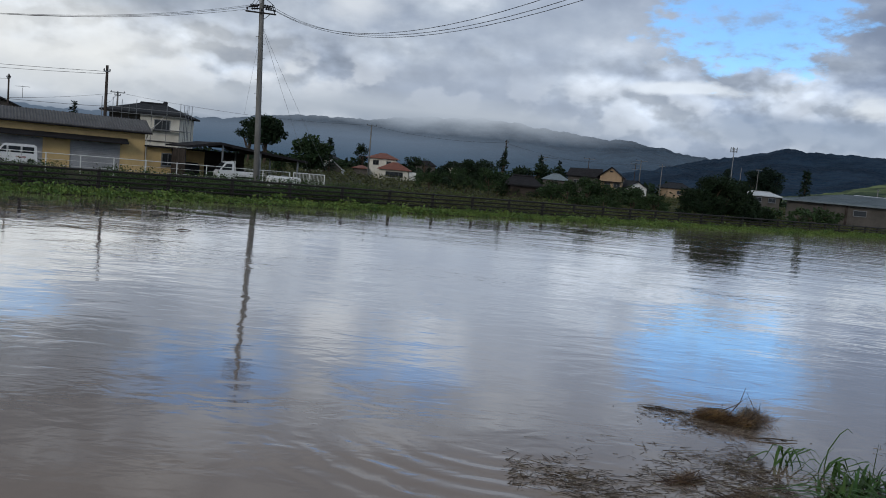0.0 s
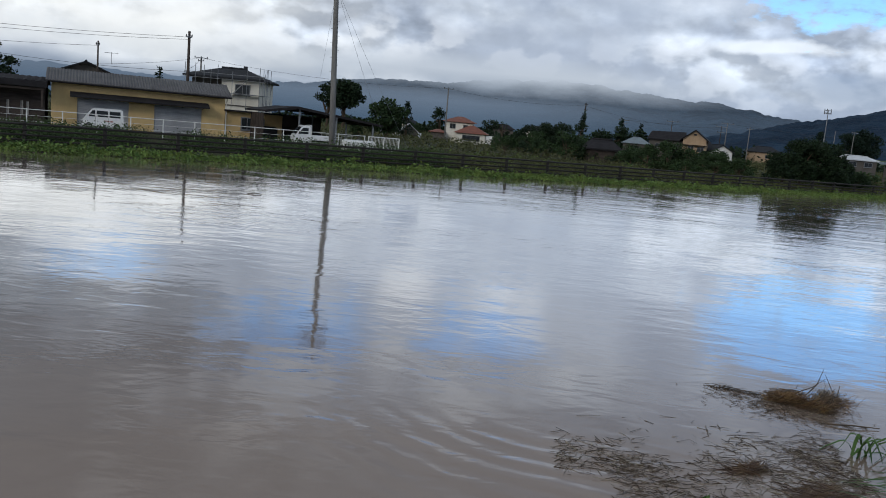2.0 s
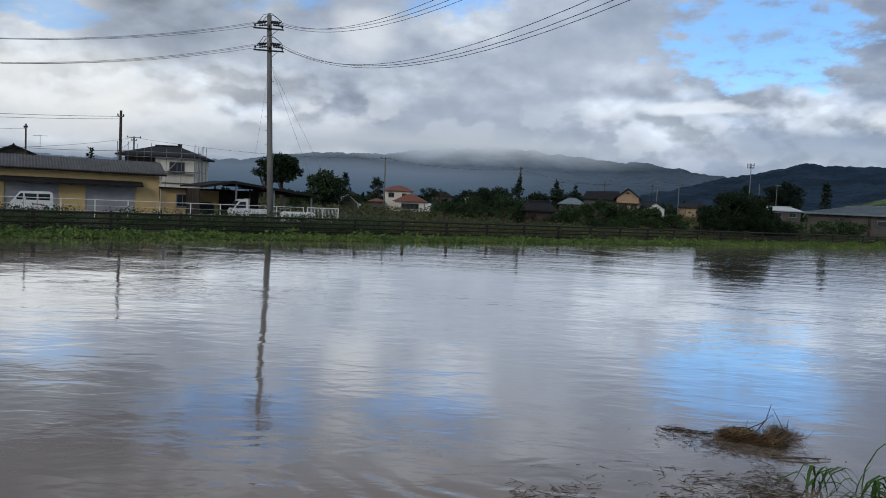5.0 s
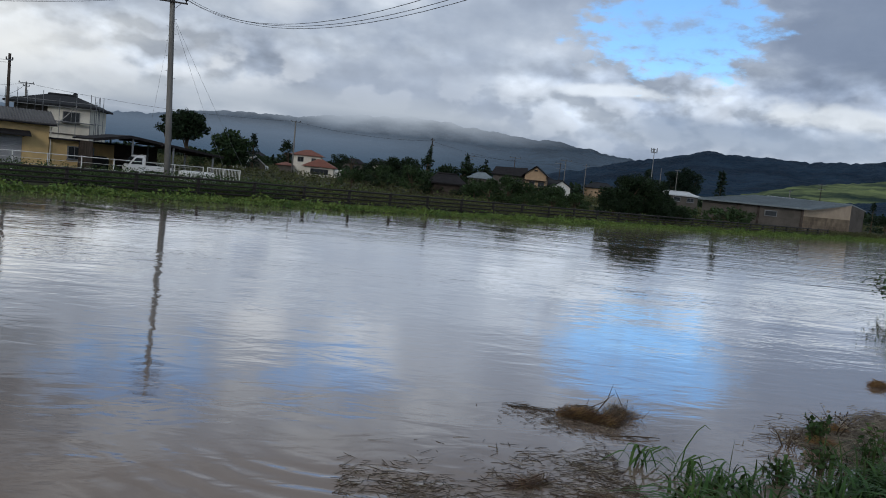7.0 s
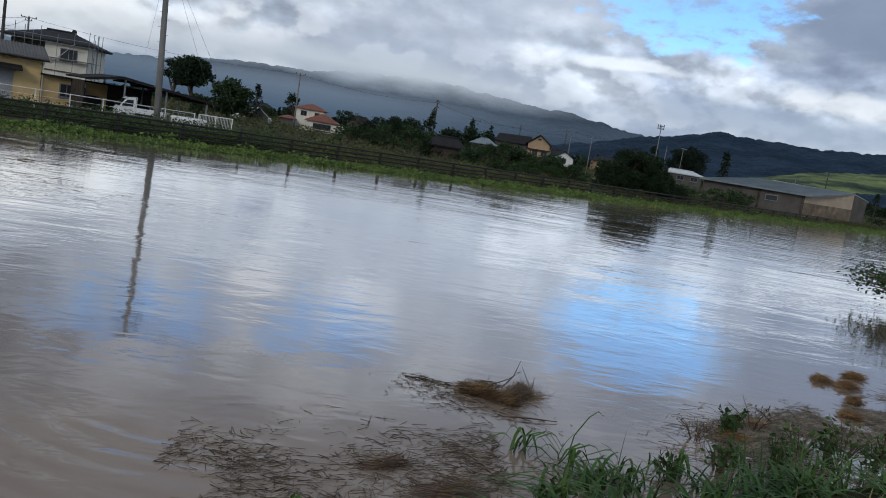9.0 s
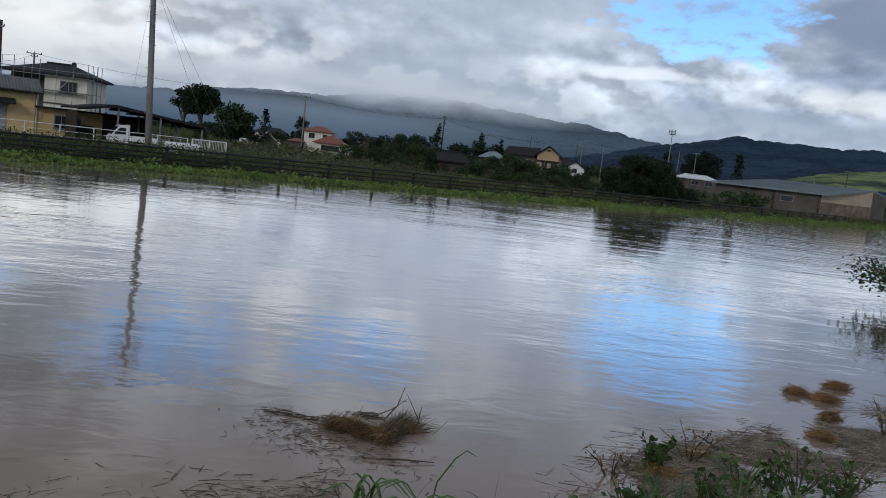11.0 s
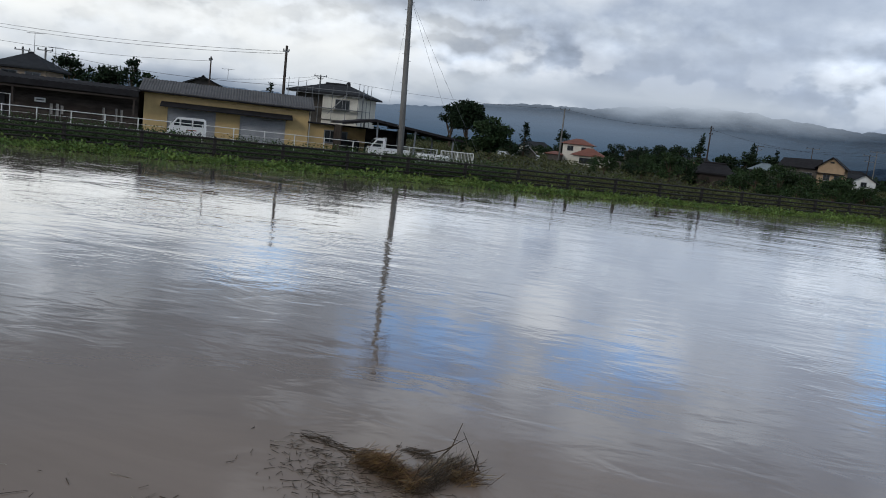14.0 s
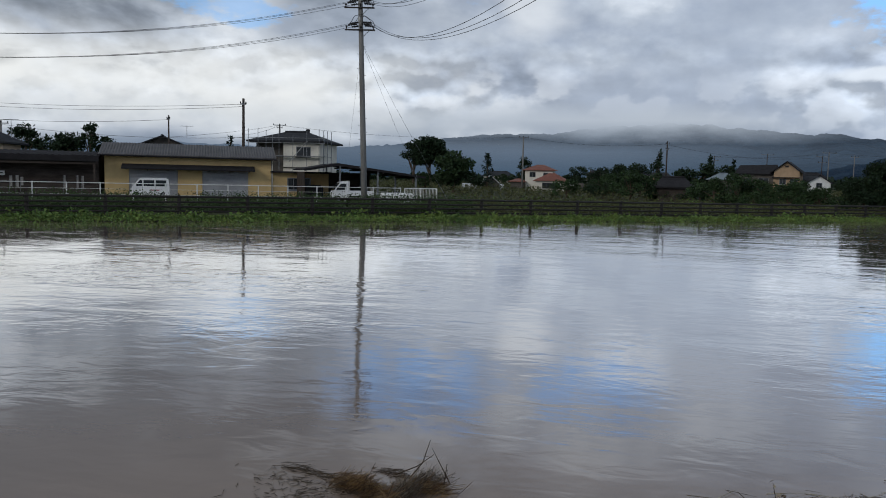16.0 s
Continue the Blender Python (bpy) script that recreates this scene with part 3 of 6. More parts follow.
range_of_hills("backdrop_pasture", FIELDTOP, 560, 860, M_FIELD, "yellow-green pasture with sunlight painted into its colour on the lower hillside", 4, 14, 60)
KNOLLTOP = (0.0,) * 18 + (0.0, 0.15, 0.55, 1.0, 1.2, 1.3, 0.6)
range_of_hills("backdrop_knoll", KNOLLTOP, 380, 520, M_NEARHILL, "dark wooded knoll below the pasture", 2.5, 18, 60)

# low cloud on the far range, with distance haze on the same glowing sheet
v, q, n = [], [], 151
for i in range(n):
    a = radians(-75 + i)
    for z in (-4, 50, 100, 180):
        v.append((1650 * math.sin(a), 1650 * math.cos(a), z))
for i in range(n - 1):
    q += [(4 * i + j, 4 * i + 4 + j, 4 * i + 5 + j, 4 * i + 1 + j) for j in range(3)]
mist = new("backdrop_cloud_haze", fast_mesh("backdrop_cloud_haze", np.array(v), np.array(q), M_MIST))
tagged(mist, "pale low cloud and glowing haze veil along the mountains", "cloud", kind="structure")
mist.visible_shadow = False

# ---- far bank: riverside fence ----


def riverside_fence():
    fence = thing("riverside_fence", pose(0, 0, 0), "dark brown four-rail pipe fence on the grassy bank", "fence")
    xs, g = [-6.43], 2.36
    for _ in range(26):
        xs.append(xs[-1] + g)
        g = max(g * 0.985, 1.7)
    left, g = -6.43, 2.43
    for _ in range(14):
        left -= g
        g *= 1.008
        xs.insert(0, left)
    th = math.atan(FAR_SLOPE)
    tops = []
    post_me = None
    for x in xs:
        y = FENCE_AT + FAR_SLOPE * x
        zt = 1.0 - 0.004 * (x + 6.4) if x > -6.4 else 1.0
        tops.append(Vector((x, y, zt)))
        if post_me is None:
            sp = Shape()
            sp.box((0, 0, -0.56), (0.15, 0.15, 1.0), bev=0.03)
            sp.tube([(0, 0, -0.1), (0, -0.02, -0.02), (0, -0.09, 0.04)], [0.075, 0.075, 0.065], 6)
            post_me = sp.mesh("post")
        ob = part("post", post_me, M_FENCE, fence)
        ob.matrix_local = pose(x, y, zt, random.uniform(-1.2, 1.2), random.uniform(-1.2, 1.2), math.degrees(th))
    for a, b in zip(tops, tops[1:]):
        for dz, r in ((-0.02, 0.05), (-0.26, 0.042), (-0.47, 0.042), (-0.68, 0.042)):
            off = Vector((0.03, -0.06, dz))
            part("rail", Shape().tube([a + off, (a + b) / 2 + off + Vector((0, 0, random.uniform(-0.012, 0.004))), b + off], r, 6), M_FENCE, fence)
    return xs


POSTS = riverside_fence()


def white_fence():
    fence = thing("pipe_fence", pose(0, 0, 0), "white two-rail pipe fence along the yard", "fence")
    x0, x1, c = -52.0, -11.9, 60.0
    n = 25
    pts = [Vector((x0 + (x1 - x0) * i / n, c + STREET * (x0 + (x1 - x0) * i / n), LAND)) for i in range(n + 1)]
    for p in pts:
        part("post", Shape().tube([p, p + Vector((0, 0, 1.17))], 0.035, 6), M_WHITE, fence)
    for a, b in zip(pts, pts[1:]):
        for z, r in ((1.13, 0.024), (0.78, 0.011), (0.45, 0.011)):
            part("rail", Shape().tube([a + Vector((0, -0.03, z)), b + Vector((0, -0.03, z))], r, 5), M_WHITE, fence)
    gate = thing("bar_fence", pose(0, 0, 0), "white barred steel fence at the yard's end", "fence")
    a, b = pts[-1] + Vector((0.25, 0.15, 0)), Vector((-9.73, c + STREET * -9.73, LAND))
    for z in (0.2, 1.13):
        part("rail", Shape().tube([a + Vector((0, 0, z)), b + Vector((0, 0, z))], 0.03, 6), M_WHITE, gate)
    for i in range(3):
        p = a.lerp(b, i / 2)
        part("post", Shape().box(p + Vector((0, 0, 0.58)), (0.07, 0.07, 1.16), bev=0.01), M_WHITE, gate)
    for i in range(1, 22):
        p = a.lerp(b, i / 22)
        part("bar", Shape().tube([p + Vector((0, 0, 0.2)), p + Vector((0, 0, 1.12))], 0.012, 5), M_WHITE, gate)


white_fence()

# ---- poles and wires ----


def wire(a, b, sag, r, name="wire", n=18):
    a, b = Vector(a), Vector(b)
    pts = []
    for i in range(n + 1):
        k = i / n
        pts.append(a.lerp(b, k) - Vector((0, 0, 4 * sag * k * (1 - k))))
    return Shape().tube(pts, r, 5)


def main_pole():
    pole = thing("utility_pole", pose(0, 0, 0), "tall grey concrete utility pole with double crossarms", "utility pole")
    base, top = Vector((-13.46, 50.1, 0.1)), Vector((-13.93, 50.1, 13.55))
    at = lambda z: base.lerp(top, (z - base.z) / (top.z - base.z))
    part("pole", Shape().tube([at(z) for z in (0.1, 3, 6, 9, 12, 13.55)], [0.20, 0.19, 0.175, 0.16, 0.148, 0.14], 14), M_CONC, pole, flat=False)
    part("cap", Shape().tube([at(13.55), at(13.66)], [0.15, 0.05], 10), M_STEEL, pole)
    ax = Vector((0.86, 0.51, 0))
    ends = {}
    for lv, z in (("low", 11.27), ("high", 12.65)):
        c = at(z) + Vector((0, -0.2, 0))
        part("crossarm", Shape().box(c, (1.9, 0.09, 0.09), rz=math.atan2(0.25, 1), bev=0.012), M_FENCE, pole)
        part("brace", Shape().tube([at(z - 0.5), c + ax * 0.6], 0.02, 5), M_STEEL, pole)
        for i, k in enumerate((-0.85, 0.05, 0.85)):
            sp = Shape()
            b = c + Vector((0.97, 0.24, 0)) * k
            sp.tube([b + Vector((0, 0, 0.04)), b + Vector((0, 0, 0.12)), b + Vector((0, 0, 0.16)), b + Vector((0, 0, 0.26))], [0.03, 0.03, 0.075, 0.05], 8)
            part("insulator", sp, M_BLACK, pole)
        for side in (-1, 1):
            for i in range(3):
                y = (i - 1) * 0.32
                start = at(z + 0.35 + 0.16 * (i % 2)) + Vector((0.14 * side, y, 0))
                end = start + Vector((0.62 * side, 0, -0.06))
                pts = [start.lerp(end, j / 8) for j in range(9)]
                part("strain_insulator", Shape().tube(pts, [0.025, 0.075, 0.03, 0.08, 0.03, 0.08, 0.03, 0.07, 0.02], 7), M_BLACK, pole)
                ends[(lv, side, i)] = end
        loop = Shape()
        for y in (-0.3, 0.3):
            loop.tube([at(z + 0.4) + Vector((-0.6, y, 0)), at(z + 0.85) + Vector((-0.3, y, 0)), at(z + 0.95) + Vector((0.2, y, 0)), at(z + 0.6) + Vector((0.7, y, 0)), at(z + 0.25) + Vector((0.85, y, 0))], 0.018, 5)
        part("jumper_wire", loop, M_BLACK, pole)
    part("frame", Shape().box(at(12.0) + Vector((-0.05, -0.12, 0)), (0.16, 0.1, 0.3), bev=0.01), M_STEEL, pole)
    for i in range(18):
        z = 2.6 + 0.45 * i
        p = at(z)
        d = Vector((0.3 if i % 2 else -0.3, -0.05, 0))
        part("step_bolt", Shape().tube([p, p + d], 0.011, 5), M_STEEL, pole)
    lines = thing("power_lines", pose(0, 0, 0), "black overhead power lines strung from the concrete pole", "power line")
    for (lv, side, i), e in ends.items():
        if side > 0:
            n = Vector((14.0 + 0.5 * i, 0.0 + 0.7 * i, 12.3 if lv == "low" else 14.6))
            part("wire", wire(e, n, (4.3 if lv == "low" else 3.95) + 0.12 * (i % 2), 0.011, n=30), M_BLACK, lines)
        else:
            n = Vector((-55 - 0.4 * i, 1.5 - 0.9 * i, 14.7 if lv == "low" else 15.4))
            part("wire", wire(e, n, 5.85 + 0.12 * (i % 2), 0.010, n=44), M_BLACK, lines)
    for dx in (1.6, 2.4):
        part("wire", wire(at(10.6), (-13.6 + dx * 1.9, 55.0, 0.4), 0.2, 0.008), M_STEEL, lines)
    part("wire", wire(at(10.4), (-14.9, 51.0, 4.0), 0.1, 0.006), M_STEEL, lines)


main_pole()


def small_pole(x, y, top, label, arms=((0.25, 1.2),), r=0.12, mat=None, lamp=False, base=LAND, turn=20):
    p = thing("utility_pole", pose(x, y, base, 0, 0, turn), label, "utility pole", "street poles")
    h = top - base
    part("pole", Shape().tube([(0, 0, 0), (0, 0, h * 0.5), (0, 0, h)], [r * 1.2, r, r * 0.8], 8), mat or M_CONC, p, flat=False)
    for dz, w in arms:
        part("crossarm", Shape().box((0, -0.12, h - dz), (w, 0.09, 0.1), bev=0.01), M_STEEL, p)
        for k in (-0.45, 0, 0.45):
            part("insulator", Shape().tube([(w * k, -0.12, h - dz + 0.05), (w * k, -0.12, h - dz + 0.22)], [0.07, 0.045], 6), M_BLACK, p)
    return p


small_pole(-30.5, 65.7, 8.6, "dark slender wooden utility pole behind the garage", arms=((0.5, 0.5),), r=0.13, mat=M_WOOD)
small_pole(-14.3, 122, 8.45, "grey utility pole in the fields beside a red-roofed house", arms=((0.12, 1.5),), r=0.12)
small_pole(6.7, 124, 8.1, "weathered grey utility pole beside the thicket", arms=((0.4, 0.5), (1.2, 0.5)), r=0.12, mat=M_WOOD)
small_pole(-44.05, 75, 7.85, "dark slender pole behind the garage roof", arms=((0.4, 0.3),), r=0.09, mat=M_WOOD)
small_pole(-48.8, 110.5, 9.3, "utility pole with a wide crossarm behind the scaffolded house", arms=((0.1, 1.9), (0.5, 0.8)), r=0.14)
small_pole(-71.2, 70, 9.6, "utility pole with two crossarms at the street corner", arms=((0.3, 2.0), (2.0, 2.0)), r=0.15)
small_pole(-70.4, 70.6, 8.3, "thinner utility pole beside the corner pole", arms=((0.3, 1.5), (1.2, 1.5)), r=0.11)
small_pole(-63.1, 70, 6.8, "utility pole over the tiled roofs", arms=((0.35, 1.6),), r=0.12)
small_pole(-60.2, 70, 6.9, "utility pole over the tiled roofs", arms=((0.3, 1.6),), r=0.12)
small_pole(15.3, 150, 6.9, "far utility pole among conifers", arms=((0.2, 2.2), (0.8, 1.4)), r=0.08, mat=M_WOOD)
small_pole(24.0, 150, 7.4, "far utility pole behind the tan house", arms=((0.2, 2.4),), r=0.08, mat=M_WOOD)
small_pole(32.8, 150, 7.2, "far utility pole with transformer", arms=((0.2, 2.4), (1.2, 1.6)), r=0.08, mat=M_WOOD)
small_pole(34.0, 151, 7.9, "far utility pole with wide crossarm", arms=((0.2, 2.6),), r=0.09)
small_pole(37.8, 150, 7.4, "far utility pole near the white gable", arms=((0.4, 1.4),), r=0.08)
small_pole(45.6, 130, 7.3, "pale pole before the conifers", arms=(), r=0.06)
small_pole(48.4, 130, 7.3, "pale pole with one arm before the conifers", arms=((0.1, 1.2),), r=0.06)
small_pole(96.0, 170, 9.0, "far utility pole behind the warehouse", arms=((0.2, 2.4), (1.2, 2.0)), r=0.1, mat=M_WOOD)
small_pole(90.0, 172, 7.0, "far slender pole behind the warehouse", arms=((0.3, 1.0),), r=0.12)


def radio_tower():
    p = thing("radio_mast", pose(42.28, 124.7, LAND), "slender radio mast with antenna cage on top", "mast")
    part("mast", Shape().tube([(0, 0, 0), (0, 0, 9.9)], [0.10, 0.055], 8), M_STEEL, p)
    for z in (9.3, 9.75):
        part("antenna_ring", Shape().tube([(0.42 * math.cos(i), 0.42 * math.sin(i), z) for i in np.linspace(0, 6.2, 12)], 0.035, 5), M_STEEL, p)
    for i in range(5):
        a = 1.257 * i + 0.3
        part("antenna", Shape().box((0.5 * math.cos(a), 0.5 * math.sin(a), 9.62), (0.11, 0.11, 0.75), bev=0.02), M_STEEL, p)
        part("stay", Shape().tube([(0, 0, 9.3), (0.45 * math.cos(a), 0.45 * math.sin(a), 9.5)], 0.02, 4), M_STEEL, p)


radio_tower()

far_lines = thing("street_lines", pose(0, 0, 0), "thin black street wires between the far poles", "power line")
for a, b, sg in (((-14.3, 121.9, 8.4), (6.7, 123.9, 7.7), 0.7), ((-14.3, 121.9, 8.4), (-48.8, 110.5, 9.2), 0.8), ((6.7, 123.9, 7.6), (32.8, 150, 6.9), 1.0),
                 ((15.3, 150, 6.8), (34.0, 151, 7.7), 0.5), ((34.0, 151, 7.7), (96, 170, 8.9), 1.2), ((32.8, 150, 6.0), (96, 170, 7.9), 1.2), ((-30.5, 65.7, 8.1), (-71.2, 70, 9.3), 0.5),
                 ((-30.5, 65.7, 7.9), (-71.2, 70, 9.0), 0.6), ((-30.5, 65.7, 5.2), (-60.2, 70, 6.5), 0.5), ((-48.8, 110.5, 9.2), (-44.05, 75, 5.6), 0.2), ((-30.5, 65.7, 5.4), (-48.8, 110.5, 9.2), 0.2), ((-71.2, 70, 7.6), (-44.05, 75, 7.4), 0.5)):
    part("wire", wire(a, b, sg, 0.016), M_BLACK, far_lines)

# ---- buildings of the far bank ----
STREET_DEG = math.degrees(math.atan(STREET))


def window(parent, x, z, w, h, y=-0.02, bars=1, frame_mat=None):
    """A window set on a wall that faces -y: frame, panes and sill."""
    win = part("window", Shape().box((x, y, z), (w + 0.12, 0.08, h + 0.12), bev=0.01), frame_mat or M_STEEL, parent)
    n = bars + 1
    for i in range(n):
        pw = w / n
        part("pane", Shape().box((x - w / 2 + pw * (i + 0.5), y - 0.045, z), (pw - 0.05, 0.02, h - 0.02)), M_GLASS, win)
    part("sill", Shape().box((x, y - 0.06, z - h / 2 - 0.09), (w + 0.2, 0.16, 0.06), bev=0.01), frame_mat or M_STEEL, win)
    return win


def corrugated(x0, x1, p0, p1, pitch=0.3, depth=0.05):
    """A ribbed sheet from the line p0 (y, z) to the line p1, between x0 and x1."""
    n = max(2, int((x1 - x0) / pitch * 2))
    vs, fs = [], []
    for i in range(n + 1):
        x = x0 + (x1 - x0) * i / n
        d = depth if i % 2 else 0.0
        vs += [(x, p0[0], p0[1] + d), (x, p1[0], p1[1] + d), (x, p1[0], p1[1] - 0.06), (x, p0[0], p0[1] - 0.06)]
    for i in range(n):
        k = 4 * i
        fs += [(k, k + 4, k + 5, k + 1), (k + 3, k + 2, k + 6, k + 7), (k, k + 3, k + 7, k + 4), (k + 1, k + 5, k + 6, k + 2)]
    fs += [(0, 1, 2, 3), (4 * n, 4 * n + 3, 4 * n + 2, 4 * n + 1)]
    return Shape().add(vs, fs)


def garage():
    g = thing("garage", pose(-34.0, 51.6, LAND, 0, 0, STREET_DEG), "ochre rendered garage with dark ribbed roof and two grey shutters", "garage")
    W, D, H = 11.84, 6.5, 2.97
    sh = ((1.65, 5.05), (6.8, 10.15))
    w = Shape()
    w.box((0.83, 0.1, H / 2), (1.65, 0.2, H))
    w.box((5.925, 0.1, H / 2), (1.75, 0.2, H))
    w.box((10.995, 0.1, H / 2), (1.69, 0.2, H))
    for a, b in sh:
        w.box(((a + b) / 2, 0.1, (H + 2.0) / 2), (b - a, 0.2, H - 2.0))
    w.box((0.1, D / 2 + 0.1, H / 2), (0.2, D - 0.2, H))
    w.box((W - 0.1, D / 2 + 0.1, H / 2), (0.2, D - 0.2, H))
    w.box((W / 2, D, H / 2), (W - 0.4, 0.2, H))
    part("wall", w, M_OCHRE, g)
    for a, b in sh:
        s = part("shutter", Shape().box(((a + b) / 2, 0.12, 1.0), (b - a, 0.04, 2.0)), M_SHUT, g)
        for i in range(16):
            part("slat", Shape().box(((a + b) / 2, 0.09, 0.07 + i * 0.122), (b - a - 0.04, 0.035, 0.108), bev=0.012), M_SHUT, s)
    part("roof", corrugated(-0.35, W + 0.35, (-0.55, H + 0.08), (2.1, H + 0.98), 0.2, 0.06), M_RIB, g)
    part("roof", corrugated(-0.35, W + 0.35, (2.1, H + 0.98), (D + 0.4, H + 0.1)), M_RIB, g)
    part("gable", Shape().add([(0.05, -0.1, H), (0.05, 2.1, H + 0.9), (0.05, D, H), (0.2, -0.1, H), (0.2, 2.1, H + 0.9), (0.2, D, H)], [(0, 1, 2), (3, 5, 4), (0, 3, 4, 1), (1, 4, 5, 2), (0, 2, 5, 3)]), M_OCHRE, g)
    part("gable", Shape().add([(W - 0.2, -0.1, H), (W - 0.2, 2.1, H + 0.9), (W - 0.2, D, H), (W - 0.05, -0.1, H), (W - 0.05, 2.1, H + 0.9), (W - 0.05, D, H)], [(0, 1, 2), (3, 5, 4), (0, 3, 4, 1), (1, 4, 5, 2), (0, 2, 5, 3)]), M_OCHRE, g)
    part("gutter", Shape().tube([(-0.4, -0.6, H + 0.02), (W + 0.4, -0.6, H - 0.02)], 0.06, 6), M_ROOF, g)
    part("downpipe", Shape().tube([(W + 0.1, -0.55, H), (W + 0.08, -0.1, H - 0.35), (W + 0.08, -0.08, 0)], 0.04, 6), M_CREAM, g)
    aw = part("awning", Shape().add([(1.2, 0, 2.42), (10.6, 0, 2.42), (10.6, -0.95, 2.12), (1.2, -0.95, 2.12), (1.2, 0, 2.34), (10.6, 0, 2.34), (10.6, -0.95, 2.02), (1.2, -0.95, 2.02)],
                                    [(0, 1, 2, 3), (7, 6, 5, 4), (3, 2, 6, 7), (0, 3, 7, 4), (1, 5, 6, 2), (0, 4, 5, 1)]), M_ROOF, g, "dark sheet awning over the shutters")
    for i in range(7):
        part("bracket", Shape().tube([(1.5 + 1.45 * i, 0, 1.95), (1.5 + 1.45 * i, -0.8, 2.08)], 0.025, 5), M_ROOF, aw)
    a = thing("annex", pose(-34.0, 51.6, LAND, 0, 0, STREET_DEG), "low ochre annex with a flat dark roof and a barred window", "building")
    part("wall", Shape().box((14.1, 2.9, 1.0), (4.4, 5.4, 2.0), bev=0.01), M_OCHRE, a)
    part("roof", Shape().box((14.1, 2.75, 2.06), (4.6, 6.0, 0.12), bev=0.02), M_ROOF, a)
    window(a, 14.0, 1.15, 1.7, 0.85, y=0.19, bars=3, frame_mat=M_STEEL)


garage()


def barn():
    b = thing("wooden_barn", pose(-43.3, 45.9, LAND, 0, 0, STREET_DEG), "long low barn of old dark boards with deep eaves", "barn")
    W, D, H = 11.3, 6.0, 2.55
    core = part("wall", Shape().box((W / 2 - 0.35, D / 2 + 0.05, H / 2), (W - 0.8, D - 0.1, H)), M_WOOD, b)
    for i in range(12):
        part("plank", Shape().box((W / 2 + 0.85, -0.02, 0.12 + 0.205 * i), (W - 3.3, 0.03, 0.19), bev=0.008), M_WOOD, core)
    part("roof", corrugated(-6.5, W - 0.6, (-1.3, 2.88), (3.0, 3.24), 0.42), M_ROOF, b)
    part("roof", corrugated(-6.5, W - 0.6, (3.0, 3.24), (D + 0.8, 2.78), 0.42), M_ROOF, b)
    part("fascia", Shape().box((W / 2 - 3.55, -1.3, 2.65), (W + 5.9, 0.06, 0.34), bev=0.01), M_ROOF, b)
    part("beam", Shape().box((W / 2 - 3.55, -1.15, 2.34), (W + 5.7, 0.12, 0.14), bev=0.01), M_WOOD, b)
    for x in (-6.2, -3.0, -0.2, 2.6, W - 0.9):
        part("post", Shape().box((x, -1.15, 1.14), (0.13, 0.13, 2.28), bev=0.012), M_WOOD, b)
    part("gable", Shape().add([(W - 0.9, -0.05, H), (W - 0.9, 3.0, 3.14), (W - 0.9, D, H), (W - 0.75, -0.05, H), (W - 0.75, 3.0, 3.14), (W - 0.75, D, H)], [(0, 1, 2), (3, 5, 4), (0, 3, 4, 1), (1, 4, 5, 2), (0, 2, 5, 3)]), M_WOOD, b)
    part("side_wall", Shape().box((-3.3, 1.2, 1.0), (5.8, 0.12, 2.0)), M_CREAM, b, "pale plastered wall under the eaves")
    # black slab on the boards paints the dark inside of an open doorway
    part("door", Shape().box((1.1, -0.03, 0.95), (1.5, 0.06, 1.9), bev=0.01), M_BLACK, b, "black panel standing for the shaded open doorway")
    sg = thing("wall_sign", pose(-43.3, 45.9, LAND, 0, 0, STREET_DEG), "small white notice board on the dark boards", "sign")
    part("board", Shape().box((4.1, -0.08, 1.55), (0.72, 0.04, 0.3), bev=0.008), M_WHITE, sg)
    part("bar", Shape().box((4.1, -0.106, 1.55), (0.5, 0.012, 0.08)), M_BLACK, sg)
    for i, (x, m, h) in enumerate(((4.85, M_FADED, 0.75), (5.25, M_FADED, 0.8), (5.55, M_FADED, 0.6), (8.3, M_FADED, 0.95), (9.15, M_FADED, 1.0), (9.5, M_FADED, 0.9))):
        t = thing("banner", pose(-43.3, 45.9, LAND, 0, 0, STREET_DEG), "faded narrow upright banner leaning on the barn wall", "banner", "banners on the barn")
        part("cloth", Shape().box((x, -0.1, 1.0), (0.16 if i < 3 else 0.1, 0.03, h), bev=0.006), m, t)
        part("rod", Shape().tube([(x - 0.1, -0.14, 0.0), (x - 0.09, -0.12, 1.0 + h / 2)], 0.015, 5), M_STEEL, t)
    ga = thing("gate_frame", pose(-38.3, 43.0, LAND, 0, 0, STREET_DEG), "white tubular gate frame before the barn", "gate")
    part("frame", Shape().tube([(-0.65, 0, 0), (-0.65, 0, 1.75), (0.65, 0, 1.75), (0.65, 0, 0)], 0.035, 6), M_WHITE, ga)


barn()


def hip_roof(x0, x1, y0, y1, z, h, inset, over=0.5, thick=0.16):
    x0, x1, y0, y1 = x0 - over, x1 + over, y0 - over, y1 + over
    ym = (y0 + y1) / 2
    vs = [(x0, y0, z), (x1, y0, z), (x1, y1, z), (x0, y1, z), (x0 + inset, ym, z + h), (x1 - inset, ym, z + h)]
    vs += [(x, y, zz - thick) for x, y, zz in vs[:4]]
    return Shape().add(vs, [(0, 1, 5, 4), (1, 2, 5), (2, 3, 4, 5), (3, 0, 4), (6, 7, 1, 0), (7, 8, 2, 1), (8, 9, 3, 2), (9, 6, 0, 3), (6, 9, 8, 7)])


